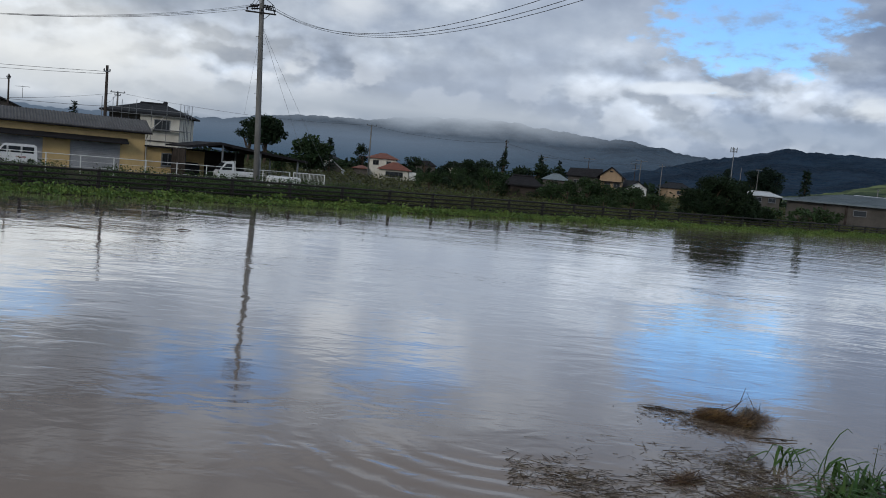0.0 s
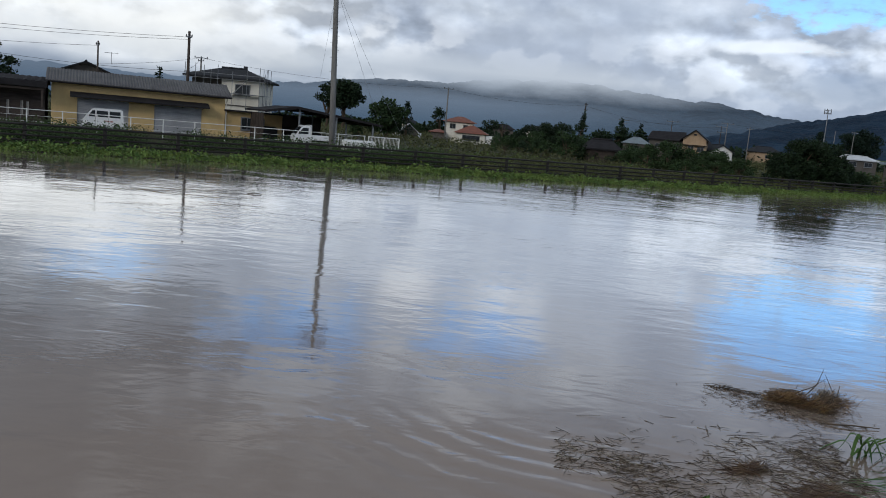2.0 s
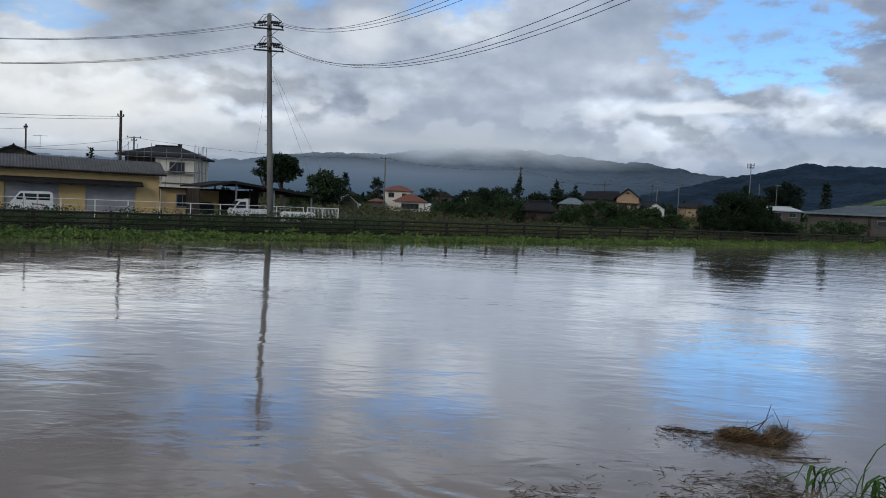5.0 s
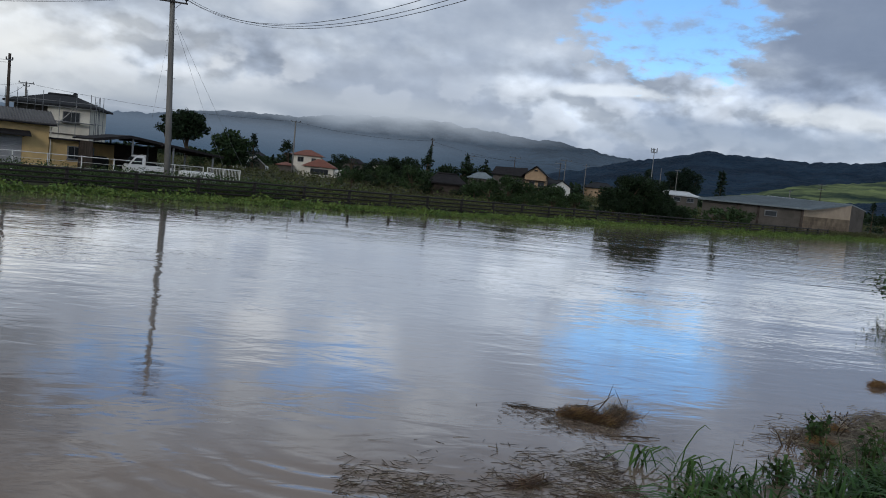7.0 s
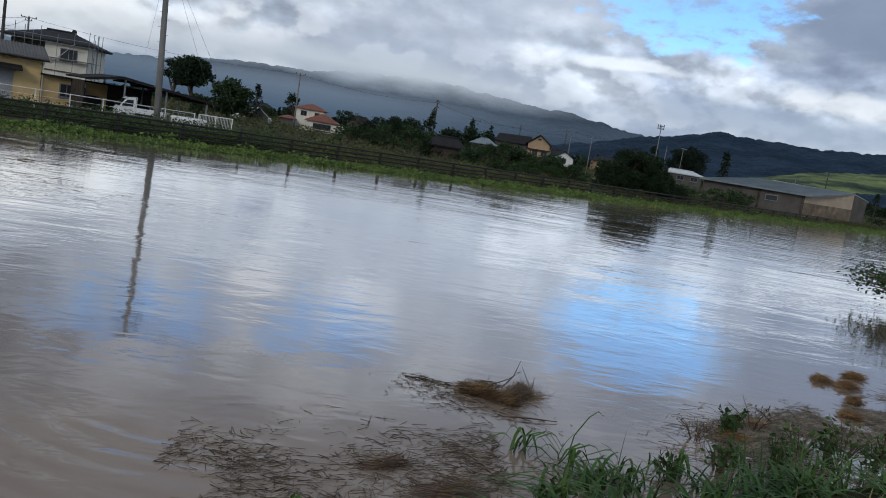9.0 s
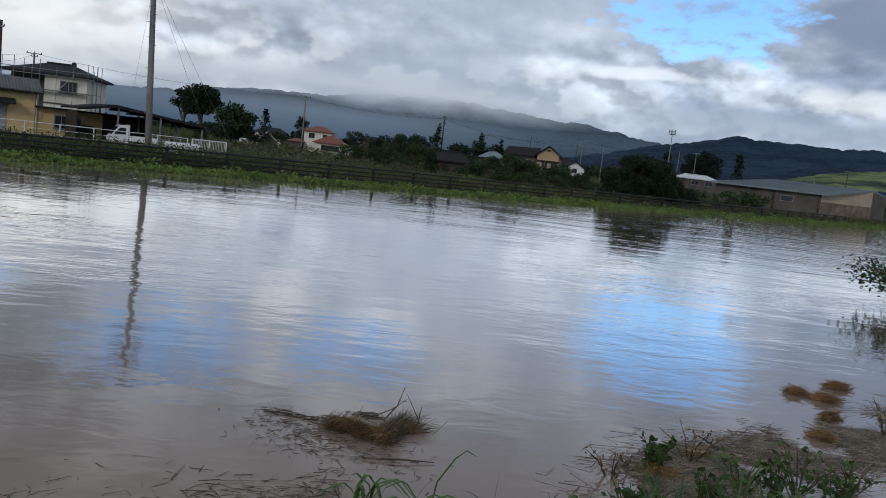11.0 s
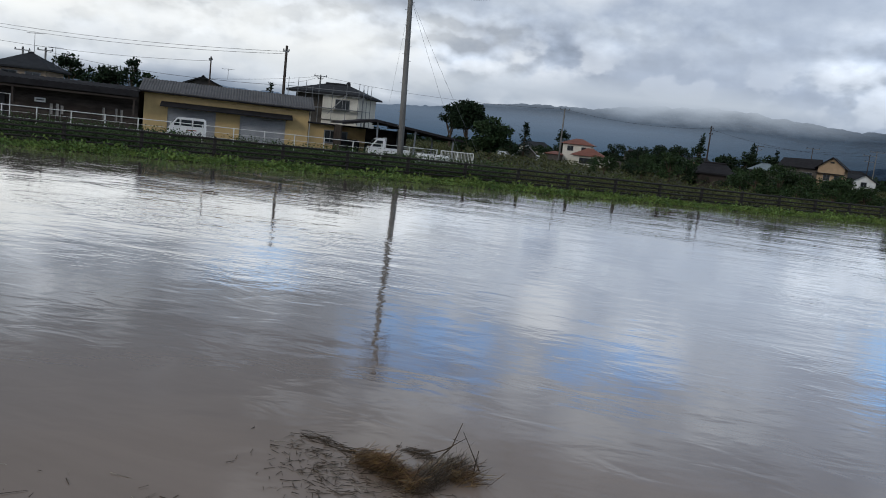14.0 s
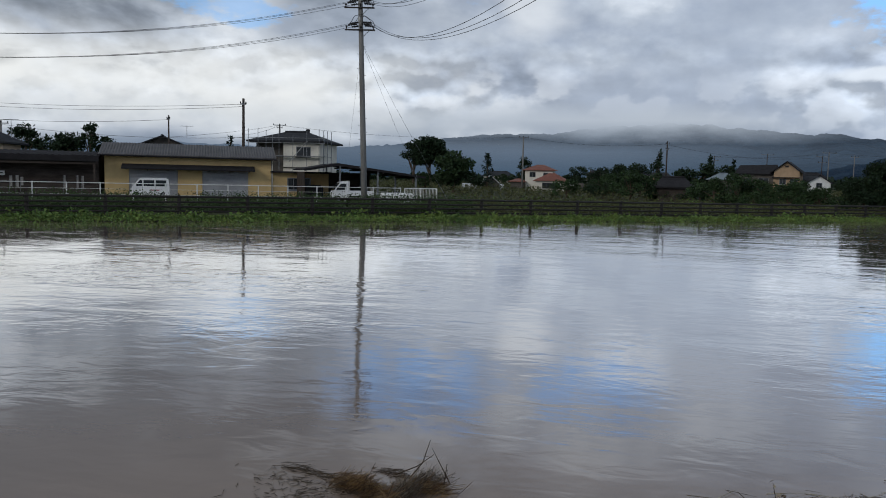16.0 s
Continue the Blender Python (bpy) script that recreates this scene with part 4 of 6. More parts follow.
def gable_roof(x0, x1, y0, y1, z, h, over=0.5, thick=0.16):
    """Ridge along y; the gable faces -y."""
    xm = (x0 + x1) / 2
    e = h * over / ((x1 - x0) / 2)
    poly = [(x0 - over, z - e), (xm, z + h), (x1 + over, z - e), (x1 + over, z - e + thick), (xm, z + h + thick), (x0 - over, z - e + thick)]
    return Shape().extrude(poly, y0 - over, y1 + over)


def ridge_tiles(a, b, r=0.13):
    return Shape().tube([a, b], r, 6)


SQUEEZE = Matrix.Translation((-1.42, 0, 0)) @ Matrix.Diagonal((0.84, 1, 1, 1))


def scaffold_house():
    h = thing("two_storey_house", pose(-26.6, 77.0, LAND, 0, 0, 8) @ SQUEEZE, "cream two-storey house with grey hipped roof behind scaffolding", "house")
    part("wall", Shape().box((-2.25, 3.5, 2.6), (4.5, 7.0, 5.2), bev=0.02), M_CREAM, h)
    part("side_wing", Shape().box((-6.4, 4.0, 2.55), (3.8, 6.0, 5.1), bev=0.02), M_GREYWALL, h)
    part("roof", hip_roof(-8.3, 0.0, 0.0, 7.2, 5.25, 1.05, 3.2, over=0.6), M_TILE, h)
    part("ridge", ridge_tiles((-5.6, 3.6, 6.33), (-2.7, 3.6, 6.33)), M_TILE, h)
    part("ridge_end", Shape().box((-2.7, 3.6, 6.45), (0.5, 0.3, 0.4), bev=0.1), M_TILE, h)
    window(h, -2.0, 4.15, 1.7, 0.95, bars=1)
    part("band", Shape().box((-2.25, -0.06, 2.55), (4.5, 0.08, 0.12)), M_GREYWALL, h)
    s = thing("scaffolding", pose(-26.6, 76.2, LAND, 0, 0, 8) @ SQUEEZE, "steel pipe scaffolding round the house front", "scaffold")
    for x in (-8.4, -7.2, -6.2, -5.4, -4.6, -2.9, -1.2, 0.3, 0.9):
        part("standard", Shape().tube([(x, 0, 0), (x, 0, 6.1 + 0.3 * math.sin(x * 5))], 0.035, 5), M_STEEL, s)
    for z in (2.0, 3.7, 5.0, 5.5):
        part("ledger", Shape().tube([(-8.5, 0, z), (1.0, 0, z)], 0.03, 5), M_STEEL, s)
    for y in (1.0, 2.6):
        for x in (0.5, 1.0):
            part("standard", Shape().tube([(x, y, 0), (x, y, 6.3)], 0.035, 5), M_STEEL, s)
    for z in (3.7, 5.4):
        part("ledger", Shape().tube([(0.9, 0, z), (0.9, 3.0, z)], 0.03, 5), M_STEEL, s)
    part("brace", Shape().tube([(-3.4, -0.05, 3.1), (-1.1, -0.05, 5.2)], 0.04, 5), M_STEEL, s)
    part("platform", Shape().box((-3.8, 0.35, 3.66), (9.2, 0.5, 0.05)), M_STEEL, s)


scaffold_house()


def carport():
    c = thing("carport", pose(-19.6, 54.4, LAND, 0, 0, STREET_DEG), "open dark carport with a low two-pitch sheet roof", "carport")
    poly = [(0, 2.33), (2.4, 2.78), (9.0, 1.95), (9.0, 1.85), (2.4, 2.66), (0, 2.22)]
    part("roof", Shape().extrude(poly, 0.0, 7.5), M_ROOF, c)
    part("fascia", Shape().extrude([(0, 2.3), (2.4, 2.74), (9.0, 1.92), (9.0, 1.8), (2.4, 2.58), (0, 2.16)], -0.06, 0.0), M_ROOF, c)
    for x, z in ((2.6, 2.6), (5.4, 2.25), (8.3, 1.9)):
        for y in (0.25, 7.0):
            part("post", Shape().box((x, y, z / 2), (0.12, 0.12, z), bev=0.01), M_STEEL, c)
    part("back_wall", Shape().box((3.1, 7.3, 1.05), (6.2, 0.1, 2.1)), M_WOOD, c)
    part("side_wall", Shape().box((0.08, 3.9, 1.05), (0.08, 6.6, 2.1)), M_WOOD, c)
    for i in range(7):
        x = 0.8 + 1.25 * i
        z = 2.4 + 0.187 * (x - 0.6) if x < 2.4 else 2.66 - 0.123 * (x - 2.4)
        part("rafter", Shape().box((x, 3.75, z - 0.1), (0.06, 7.3, 0.12)), M_WOOD, c)
    # black wheeled clutter, added to make the space under the roof dark
    for x, y, sx, sz in ((1.2, 4.5, 1.5, 1.1), (3.3, 5.5, 1.2, 0.8), (4.9, 4.6, 1.4, 1.0)):
        t = thing("dark_clutter", pose(-19.6, 54.4, LAND, 0, 0, STREET_DEG), "dark clutter added to darken the space under the carport", "machine")
        part("body", Shape().box((x, y, sz * 0.6), (sx, 0.9, sz * 0.8), bev=0.15), M_BLACK, t)
        for dx in (-0.4, 0.4):
            part("wheel", Shape().tube([(x + dx, y - 0.5, 0.28), (x + dx, y - 0.35, 0.28)], 0.28, 12), M_BLACK, t)
    for x, y, z in ((5.5, 3.0, 0.9), (6.4, 3.4, 0.7), (7.2, 3.1, 0.85)):
        t = thing("metal_rack", pose(-19.6, 54.4, LAND, 0, 0, STREET_DEG), "pale metal rack stored under the carport", "rack")
        for dx in (-0.4, 0.0, 0.4):
            part("upright", Shape().tube([(x + dx, y, 0), (x + dx, y, z)], 0.03, 5), M_CREAM, t)
        part("bar", Shape().tube([(x - 0.5, y, z), (x + 0.5, y, z)], 0.03, 5), M_CREAM, t)


carport()


def wheel(parent, x, y, r=0.27):
    w = part("wheel", Shape().tube([(x, y - 0.08, r), (x, y + 0.08, r)], r, 16), M_BLACK, parent)
    part("rim", Shape().tube([(x, y - 0.10, r), (x, y - 0.07, r)], r * 0.6, 12), M_STEEL, w)
    return w


def kei_van():
    v = thing("van", pose(-29.85, 51.1, LAND + 0.02, 0, 0, STREET_DEG) @ Matrix.Scale(0.79, 4), "small white box van parked before the garage", "van")
    side = [(-1.62, 0.28), (-1.62, 0.75), (-1.50, 0.98), (-0.95, 1.68), (-0.80, 1.78), (1.35, 1.80), (1.55, 1.66), (1.62, 0.9), (1.62, 0.28)]
    part("body", Shape().extrude(side, -0.7, 0.7), M_CAR, v)
    for x0, x1, slope in ((-1.28, -0.68, 0.42), (-0.55, 0.35, 0), (0.48, 1.36, 0)):
        poly = [(x0, 1.05), (x1, 1.05), (x1, 1.58), (x0 + slope, 1.58)]
        part("window", Shape().extrude(poly, -0.715, -0.70), M_GLASS, v)
    part("windscreen", Shape().add([(-1.47, -0.6, 1.05), (-1.47, 0.6, 1.05), (-1.02, 0.55, 1.62), (-1.02, -0.55, 1.62)], [(0, 1, 2, 3)]).add([(-1.50, -0.6, 1.05), (-1.50, 0.6, 1.05), (-1.05, 0.55, 1.62), (-1.05, -0.55, 1.62)], [(3, 2, 1, 0)]), M_GLASS, v)
    for x in (-0.62, 0.42):
        part("door_seam", Shape().box((x, -0.702, 0.95), (0.02, 0.01, 1.2)), M_BLACK, v)
    part("bumper", Shape().box((-1.64, 0, 0.4), (0.12, 1.38, 0.2), bev=0.04), M_CAR, v)
    part("headlight", Shape().box((-1.6, -0.56, 0.78), (0.1, 0.25, 0.16), bev=0.03), M_LAMP, v)
    part("headlight", Shape().box((-1.6, 0.56, 0.78), (0.1, 0.25, 0.16), bev=0.03), M_LAMP, v)
    part("mirror", Shape().box((-1.2, -0.8, 1.1), (0.1, 0.12, 0.2), bev=0.03), M_CAR, v)
    part("sticker", Shape().box((0.4, -0.704, 0.72), (0.75, 0.006, 0.12)), M_REDSIGN, v)
    for x in (-1.15, 1.1):
        for y in (-0.66, 0.66):
            wheel(v, x, y)


kei_van()


def kei_truck():
    v = thing("pickup_truck", pose(-16.0, 54.4, LAND + 0.02, 0, 0, STREET_DEG) @ Matrix.Scale(0.86, 4), "small white flatbed truck parked behind the utility pole", "truck")
    cab = [(-1.68, 0.3), (-1.68, 0.78), (-1.55, 0.95), (-1.05, 1.62), (-0.85, 1.72), (-0.42, 1.72), (-0.36, 1.6), (-0.36, 0.3)]
    part("cab", Shape().extrude(cab, -0.7, 0.7), M_CAR, v)
    part("window", Shape().extrude([(-1.38, 1.02), (-0.55, 1.02), (-0.55, 1.52), (-1.0, 1.52)], -0.715, -0.70), M_GLASS, v)
    part("windscreen", Shape().add([(-1.57, -0.6, 1.0), (-1.57, 0.6, 1.0), (-1.14, 0.55, 1.58), (-1.14, -0.55, 1.58), (-1.53, -0.6, 1.0), (-1.53, 0.6, 1.0), (-1.10, 0.55, 1.58), (-1.10, -0.55, 1.58)], [(0, 3, 2, 1), (4, 5, 6, 7)]), M_GLASS, v)
    part("headlight", Shape().box((-1.66, -0.56, 0.72), (0.1, 0.25, 0.16), bev=0.03), M_LAMP, v)
    part("mirror", Shape().box((-1.3, -0.82, 1.1), (0.1, 0.12, 0.2), bev=0.03), M_BLACK, v)
    part("guard_frame", Shape().tube([(-0.3, -0.65, 0.9), (-0.3, -0.65, 1.75), (-0.3, 0.65, 1.75), (-0.3, 0.65, 0.9)], 0.03, 6), M_CAR, v)
    for y in (-0.2, 0.2):
        part("guard_bar", Shape().tube([(-0.3, y, 0.9), (-0.3, y, 1.75)], 0.018, 5), M_CAR, v)
    part("bed", Shape().box((0.72, 0, 0.62), (2.0, 1.4, 0.1), bev=0.01), M_CAR, v)
    for y in (-0.69, 0.69):
        part("bed_side", Shape().box((0.72, y, 0.8), (2.0, 0.035, 0.3), bev=0.01), M_CAR, v)
    part("tailgate", Shape().box((1.71, 0, 0.8), (0.035, 1.34, 0.3), bev=0.01), M_CAR, v)
    for x in (-1.2, 1.0):
        for y in (-0.64, 0.64):
            wheel(v, x, y)
    t = thing("white_tank", pose(-12.6, 54.3, LAND, 0, 0, STREET_DEG), "low white water tank behind the pipe fence", "tank")
    part("body", Shape().box((0, 0, 0.42), (2.3, 0.9, 0.72), bev=0.12), M_WHITE, t)
    part("lid", Shape().tube([(0, 0, 0.76), (0, 0, 0.84)], 0.2, 10), M_STEEL, t)
    part("skid", Shape().box((0, 0, 0.04), (2.2, 0.8, 0.08)), M_STEEL, t)


kei_truck()


def tiled_house(name, x, y, turn, w, d, h, rh, mats, label, hip=True, inset=2.2, windows=(), over=0.6, base=LAND, k=1.0):
    wall, roof = mats
    g = thing(name, pose(x, y, base, 0, 0, turn) @ Matrix.Scale(k, 4), label, "house", "village houses")
    part("wall", Shape().box((0, d / 2, h / 2 - 0.4), (w, d, h + 0.8), bev=0.02), wall, g)
    part("roof", (hip_roof(-w / 2, w / 2, 0, d, h, rh, inset + over, over) if hip else gable_roof(-w / 2, w / 2, 0, d, h, rh, over)), roof, g)
    if not hip:
        part("gable", Shape().extrude([(-w / 2, h - 0.02), (w / 2, h - 0.02), (0, h + rh)], 0.0, 0.2), wall, g)
        part("ridge", ridge_tiles((0, -over, h + rh + 0.14), (0, d + over, h + rh + 0.14)), roof, g)
    else:
        part("ridge", ridge_tiles((-w / 2 + inset, d / 2, h + rh), (w / 2 - inset, d / 2, h + rh)), roof, g)
    for wx, wz, ww, wh in windows:
        window(g, wx, wz, ww, wh)
    return g


tiled_house("village_house", -56.4, 63.0, 24, 4.5, 4.8, 4.3, 1.45, (M_SAND, M_TILE), "old house with a dark tiled hipped roof above the barn", inset=2.0, windows=((-1.0, 3.5, 1.3, 0.7), (1.1, 3.5, 1.3, 0.7)))
tiled_house("village_house", -58.4, 58.5, 31, 6.5, 6.0, 3.4, 0.8, (M_GREYWALL, M_TILE), "low house with a dark gabled roof beside the barn", hip=False, windows=((0, 2.4, 1.5, 0.8),))
tiled_house("village_house", -68.5, 62.0, 31, 8, 7.0, 4.6, 0.9, (M_CREAM, M_TILE), "house with cream walls and dark eaves", inset=2.4, windows=((2.0, 3.4, 1.5, 0.9),))
tiled_house("village_house", -48.8, 81.0, 31, 4.8, 7.0, 4.75, 1.0, (M_GREYWALL, M_TILE), "house with a dark gabled roof rising behind the garage", hip=False, windows=((0, 3.6, 1.4, 0.8),))

# red-roofed house in the fields
rh = thing("red_roofed_house", pose(-13.36, 133.7, 0.45) @ Matrix.Scale(0.475, 4), "white two-storey house with red-brown tiled roofs", "house", "village houses")
part("wall", Shape().box((0, 4, 2.8), (9.6, 8, 7.6), bev=0.02), M_CREAM, rh)
part("roof", hip_roof(-4.8, 4.8, 0, 8, 6.7, 1.9, 4.6, 0.9), M_RED, rh)
part("wall", Shape().box((5.0, -3.5, 1.0), (10.0, 7.0, 4.0), bev=0.02), M_CREAM, rh)
part("roof", hip_roof(0.0, 10.0, -7, 0, 3.1, 2.6, 5.0, 0.9), M_RED, rh)
part("roof", hip_roof(-9.5, -4.8, -4, 4, 2.6, 1.0, 2.4, 0.6), M_RED, rh)
part("wall", Shape().box((-7.0, 0, 1.3), (4.6, 7.8, 2.6), bev=0.02), M_GREYWALL, rh)
window(rh, -2.2, 5.1, 2.0, 1.6)
window(rh, 2.4, 5.1, 1.6, 1.3)
window(rh, 5.2, 1.4, 6.0, 1.8, y=-7.02, bars=3)
part("garage_wall", Shape().box((11.6, -6.6, 1.3), (2.4, 0.3, 2.8)), M_WHITE, rh)
part("side_shed", Shape().box((14.0, -3, 1.2), (3.4, 3.0, 2.4), bev=0.02), M_GREYWALL, rh)

# tan house with gable
th = thing("tan_gabled_house", pose(22.1, 116.7, 0.9, 0, 0, -14) @ Matrix.Scale(0.483, 4), "tan two-storey farmhouse with grey-brown gabled roof", "house", "village houses")
part("wall", Shape().box((0, 6, 2.1), (6.6, 12, 8.2), bev=0.02), M_TAN, th)
part("roof", gable_roof(-3.3, 3.3, 0, 12, 6.3, 2.5, 0.9, 0.25), M_ROOF, th)
part("gable", Shape().extrude([(-3.3, 6.2), (3.3, 6.2), (0, 8.75)], 0, 0.3), M_TAN, th)
part("vent", Shape().box((0, -0.05, 7.6), (1.0, 0.1, 0.5)), M_BLACK, th)
part("eave_roof", Shape().box((0, -0.6, 4.5), (7.2, 1.3, 0.18)), M_ROOF, th)
window(th, -0.9, 3.4, 1.6, 1.5)
window(th, 1.9, 3.4, 1.8, 1.4)
# wing walls take a darker material to put their shade into the colour
part("wing", Shape().box((-8.2, 6.0, 1.7), (10.0, 9.5, 7.4), bev=0.02), M_GREYWALL, th)
part("wing_roof", Shape().add([(-13.8, 0.4, 5.5), (-3.0, 0.4, 5.5), (-3.0, 6, 8.2), (-13.2, 6, 7.9), (-13.8, 11.6, 5.5), (-3.0, 11.6, 5.5), (-13.8, 0.4, 5.3), (-3.0, 0.4, 5.3), (-13.8, 11.6, 5.3), (-3.0, 11.6, 5.3)],
                              [(0, 1, 2, 3), (3, 2, 5, 4), (0, 3, 4), (1, 5, 2), (0, 6, 7, 1), (4, 5, 9, 8), (6, 8, 9, 7), (0, 4, 8, 6), (1, 7, 9, 5)]), M_ROOF, th)
window(th, -6.0, 3.6, 2.6, 1.3, y=1.2)
window(th, -10.4, 3.6, 1.6, 1.2, y=1.2)
tiled_house("low_shed", 13.9, 115.7, -8, 7.5, 6, 3.4, 1.8, (M_GREYWALL, M_SHEDROOF), "low shed with a pale blue sheet roof beside the farmhouse", inset=2.6, base=1.0, k=0.483)
tiled_house("white_gabled_house", 26.7, 119.4, 10, 4.4, 6, 2.5, 1.3, (M_WHITE, M_TILE), "small white house with a low gable", hip=False, windows=((0, 2.0, 1.0, 0.8),), over=0.4, base=0.75, k=0.7)
tiled_house("grey_shed", -22.9, 141.3, 14, 3.9, 6, 0.95, 1.6, (M_GREYWALL, M_PLASTIC), "grey gabled shed in the fields", hip=False, over=0.1, base=0.35, k=0.83)
# far village roofs low between the trees
for i, (x, y, w, h) in enumerate(((-2.0, 300, 8, 4.2), (-14, 320, 9, 4.0), (8, 330, 10, 3.8), (-52, 300, 10, 2.8), (60, 300, 9, 4.5), (72, 260, 8, 3.6))):
    tiled_house("distant_house", x, y, (i * 37) % 50 - 25, w, 7, h, 1.8, ((M_CREAM, M_GREYWALL, M_TAN)[i % 3], (M_TILE, M_ROOF, M_TILE)[i % 3]), "small distant house among the trees", inset=1.5, windows=((0, h - 1.3, 1.6, 1.0),))


def greenhouse(x, y, turn, length, label, base=LAND, w=3.2, h=1.9):
    g = thing("greenhouse", pose(x, y, base, 0, 0, turn), label, "greenhouse")
    n = 10
    arc = [(w / 2 * math.cos(math.pi * i / n), h * math.sin(math.pi * i / n)) for i in range(n + 1)]
    vs, fs = [], []
    for xx in (0, length):
        vs += [(xx, c, z) for c, z in arc]
    fs = [(i, i + 1, n + 2 + i, n + 1 + i) for i in range(n)] + [tuple(range(n + 1)), tuple(reversed(range(n + 1, 2 * n + 2)))]
    part("film", Shape().add(vs, fs), M_PLASTIC, g)
    for k in range(int(length / 2) + 1):
        part("hoop", Shape().tube([(k * 2, c * 1.01, z * 1.01) for c, z in arc], 0.03, 5), M_STEEL, g)


greenhouse(-28.4, 142.5, 8, 7.5, "low white plastic greenhouse in the fields", w=2.6, h=0.9)
greenhouse(66.5, 96, 28, 30, "long pale plastic greenhouse beyond the warehouse", h=1.7)


def warehouse():
    # long side from (39, 95) to (56, 97), gable end turned to the river
    g = thing("warehouse", pose(0, 0, 0), "low stone-block warehouse with a pale blue sheet roof", "warehouse")
    P = [Vector((34.1, 82.3, LAND)), Vector((44.5, 80.6, LAND)), Vector((54.9, 89.3, LAND)), Vector((57.8, 91.3, LAND))]
    eave, ridge = 2.75, 3.82
    back = Vector((7.0, 16.0, 0))
    a, b, c, d = P

    def slab(p, q, z0, z1, name, mat, parent, t=0.22, lab=""):
        n = Vector((q.y - p.y, p.x - q.x, 0)).normalized() * t
        vs = [p + Vector((0, 0, z0)), q + Vector((0, 0, z0)), q + Vector((0, 0, z1)), p + Vector((0, 0, z1))]
        vs += [w - n for w in vs]
        return part(name, Shape().add(vs, [(0, 1, 2, 3), (7, 6, 5, 4), (0, 4, 5, 1), (3, 2, 6, 7), (0, 3, 7, 4), (1, 5, 6, 2)]), mat, parent, lab)

    slab(a, b, 0, eave - LAND, "wall", M_GREYWALL, g)
    low = slab(b, c, 0, 1.75, "block_wall", M_BLOCK, g, lab="weathered tan block wall")
    vs = [b + Vector((0, 0, 1.75)), c + Vector((0, 0, 1.75)), c + Vector((0, 0, ridge - LAND - 0.15)), b + Vector((0, 0, eave - LAND - 0.1))]
    nn = Vector((c.y - b.y, b.x - c.x, 0)).normalized() * 0.2
    vs += [w - nn for w in vs]
    part("gable", Shape().add(vs, [(0, 1, 2, 3), (7, 6, 5, 4), (0, 4, 5, 1), (3, 2, 6, 7), (0, 3, 7, 4), (1, 5, 6, 2)]), M_SAND, g, "pale plastered gable")
    vs = [c, d, d + Vector((0, 0, 3.22 - LAND)), c + Vector((0, 0, ridge - LAND - 0.15))]
    vs += [w - nn for w in vs]
    part("end_wall", Shape().add(vs, [(0, 1, 2, 3), (7, 6, 5, 4), (0, 4, 5, 1), (3, 2, 6, 7), (0, 3, 7, 4), (1, 5, 6, 2)]), M_GREYWALL, g)
    # courses of blocks on the lower gable
    u = (c - b).normalized()
    length = (c - b).length
    for r in range(4):
        x = -0.5 * (r % 2)
        while x < length:
            x0, x1 = max(x + 0.02, 0.05), min(x + 0.98, length - 0.05)
            if x1 > x0 + 0.1:
                m = b + u * ((x0 + x1) / 2) + nn.normalized() * 0.02
                part("block", Shape().box(m + Vector((0, 0, 0.24 + 0.43 * r)), (x1 - x0, 0.07, 0.40), rz=math.atan2(u.y, u.x), bev=0.012), M_BLOCK, low)
            x += 1.0
    # roof: near slope rises from the eave over a-b to the ridge above c
    e0, e1 = a + Vector((-0.8, -0.5, eave - LAND)), b + Vector((0.4, -0.6, eave - LAND))
    r1, r0 = c + Vector((0.2, 0.2, ridge - LAND)), c - (b - a) * 1.05 + Vector((0, 0, ridge - LAND))
    f1, f0 = d + Vector((0.4, 0.3, 3.22 - LAND)), d - (b - a) * 1.05 + Vector((0, 0, 3.22 - LAND))
    vs = [e0, e1, r1, r0, f1, f0]
    vs += [w - Vector((0, 0, 0.14)) for w in vs]
    part("roof", Shape().add(vs, [(0, 1, 2, 3), (3, 2, 4, 5), (6, 9, 8, 7), (9, 11, 10, 8), (0, 6, 7, 1), (1, 7, 8, 2), (2, 8, 10, 4), (4, 10, 11, 5), (5, 11, 9, 3), (3, 9, 6, 0)]), M_SHEDROOF, g)
    n = 26
    for i in range(n + 1):
        k = i / n
        part("seam", Shape().tube([e0.lerp(e1, k) + Vector((0, 0, 0.03)), r0.lerp(r1, k) + Vector((0, 0, 0.03))], 0.035, 4), M_SHEDROOF, g)
    ab = (b - a).normalized()
    w = part("window", Shape().box(a + ab * 7.1 + Vector((0.02, -0.06, 1.7)), (1.3, 0.1, 0.65), rz=math.atan2(ab.y, ab.x), bev=0.02), M_STEEL, g)
    part("pane", Shape().box(a + ab * 7.1 + Vector((0.01, -0.12, 1.7)), (1.15, 0.03, 0.5), rz=math.atan2(ab.y, ab.x)), M_GLASS, w)
    for k in (0.35, 0.55, 0.98):
        part("pilaster", Shape().box(a + (b - a) * k + Vector((0, -0.1, 1.2)), (0.22, 0.16, 2.4), rz=math.atan2(ab.y, ab.x), bev=0.02), M_WOOD, g)


warehouse()
tiled_house("low_shed", 49.2, 128, 10, 5.4, 4, 3.0, 0.55, (M_GREYWALL, M_PLASTIC), "low grey shed with pale sheet roof before the conifers", inset=0.5, over=0.3, windows=((-1.2, 2.3, 1.2, 0.6), (1.3, 2.3, 1.2, 0.6)))
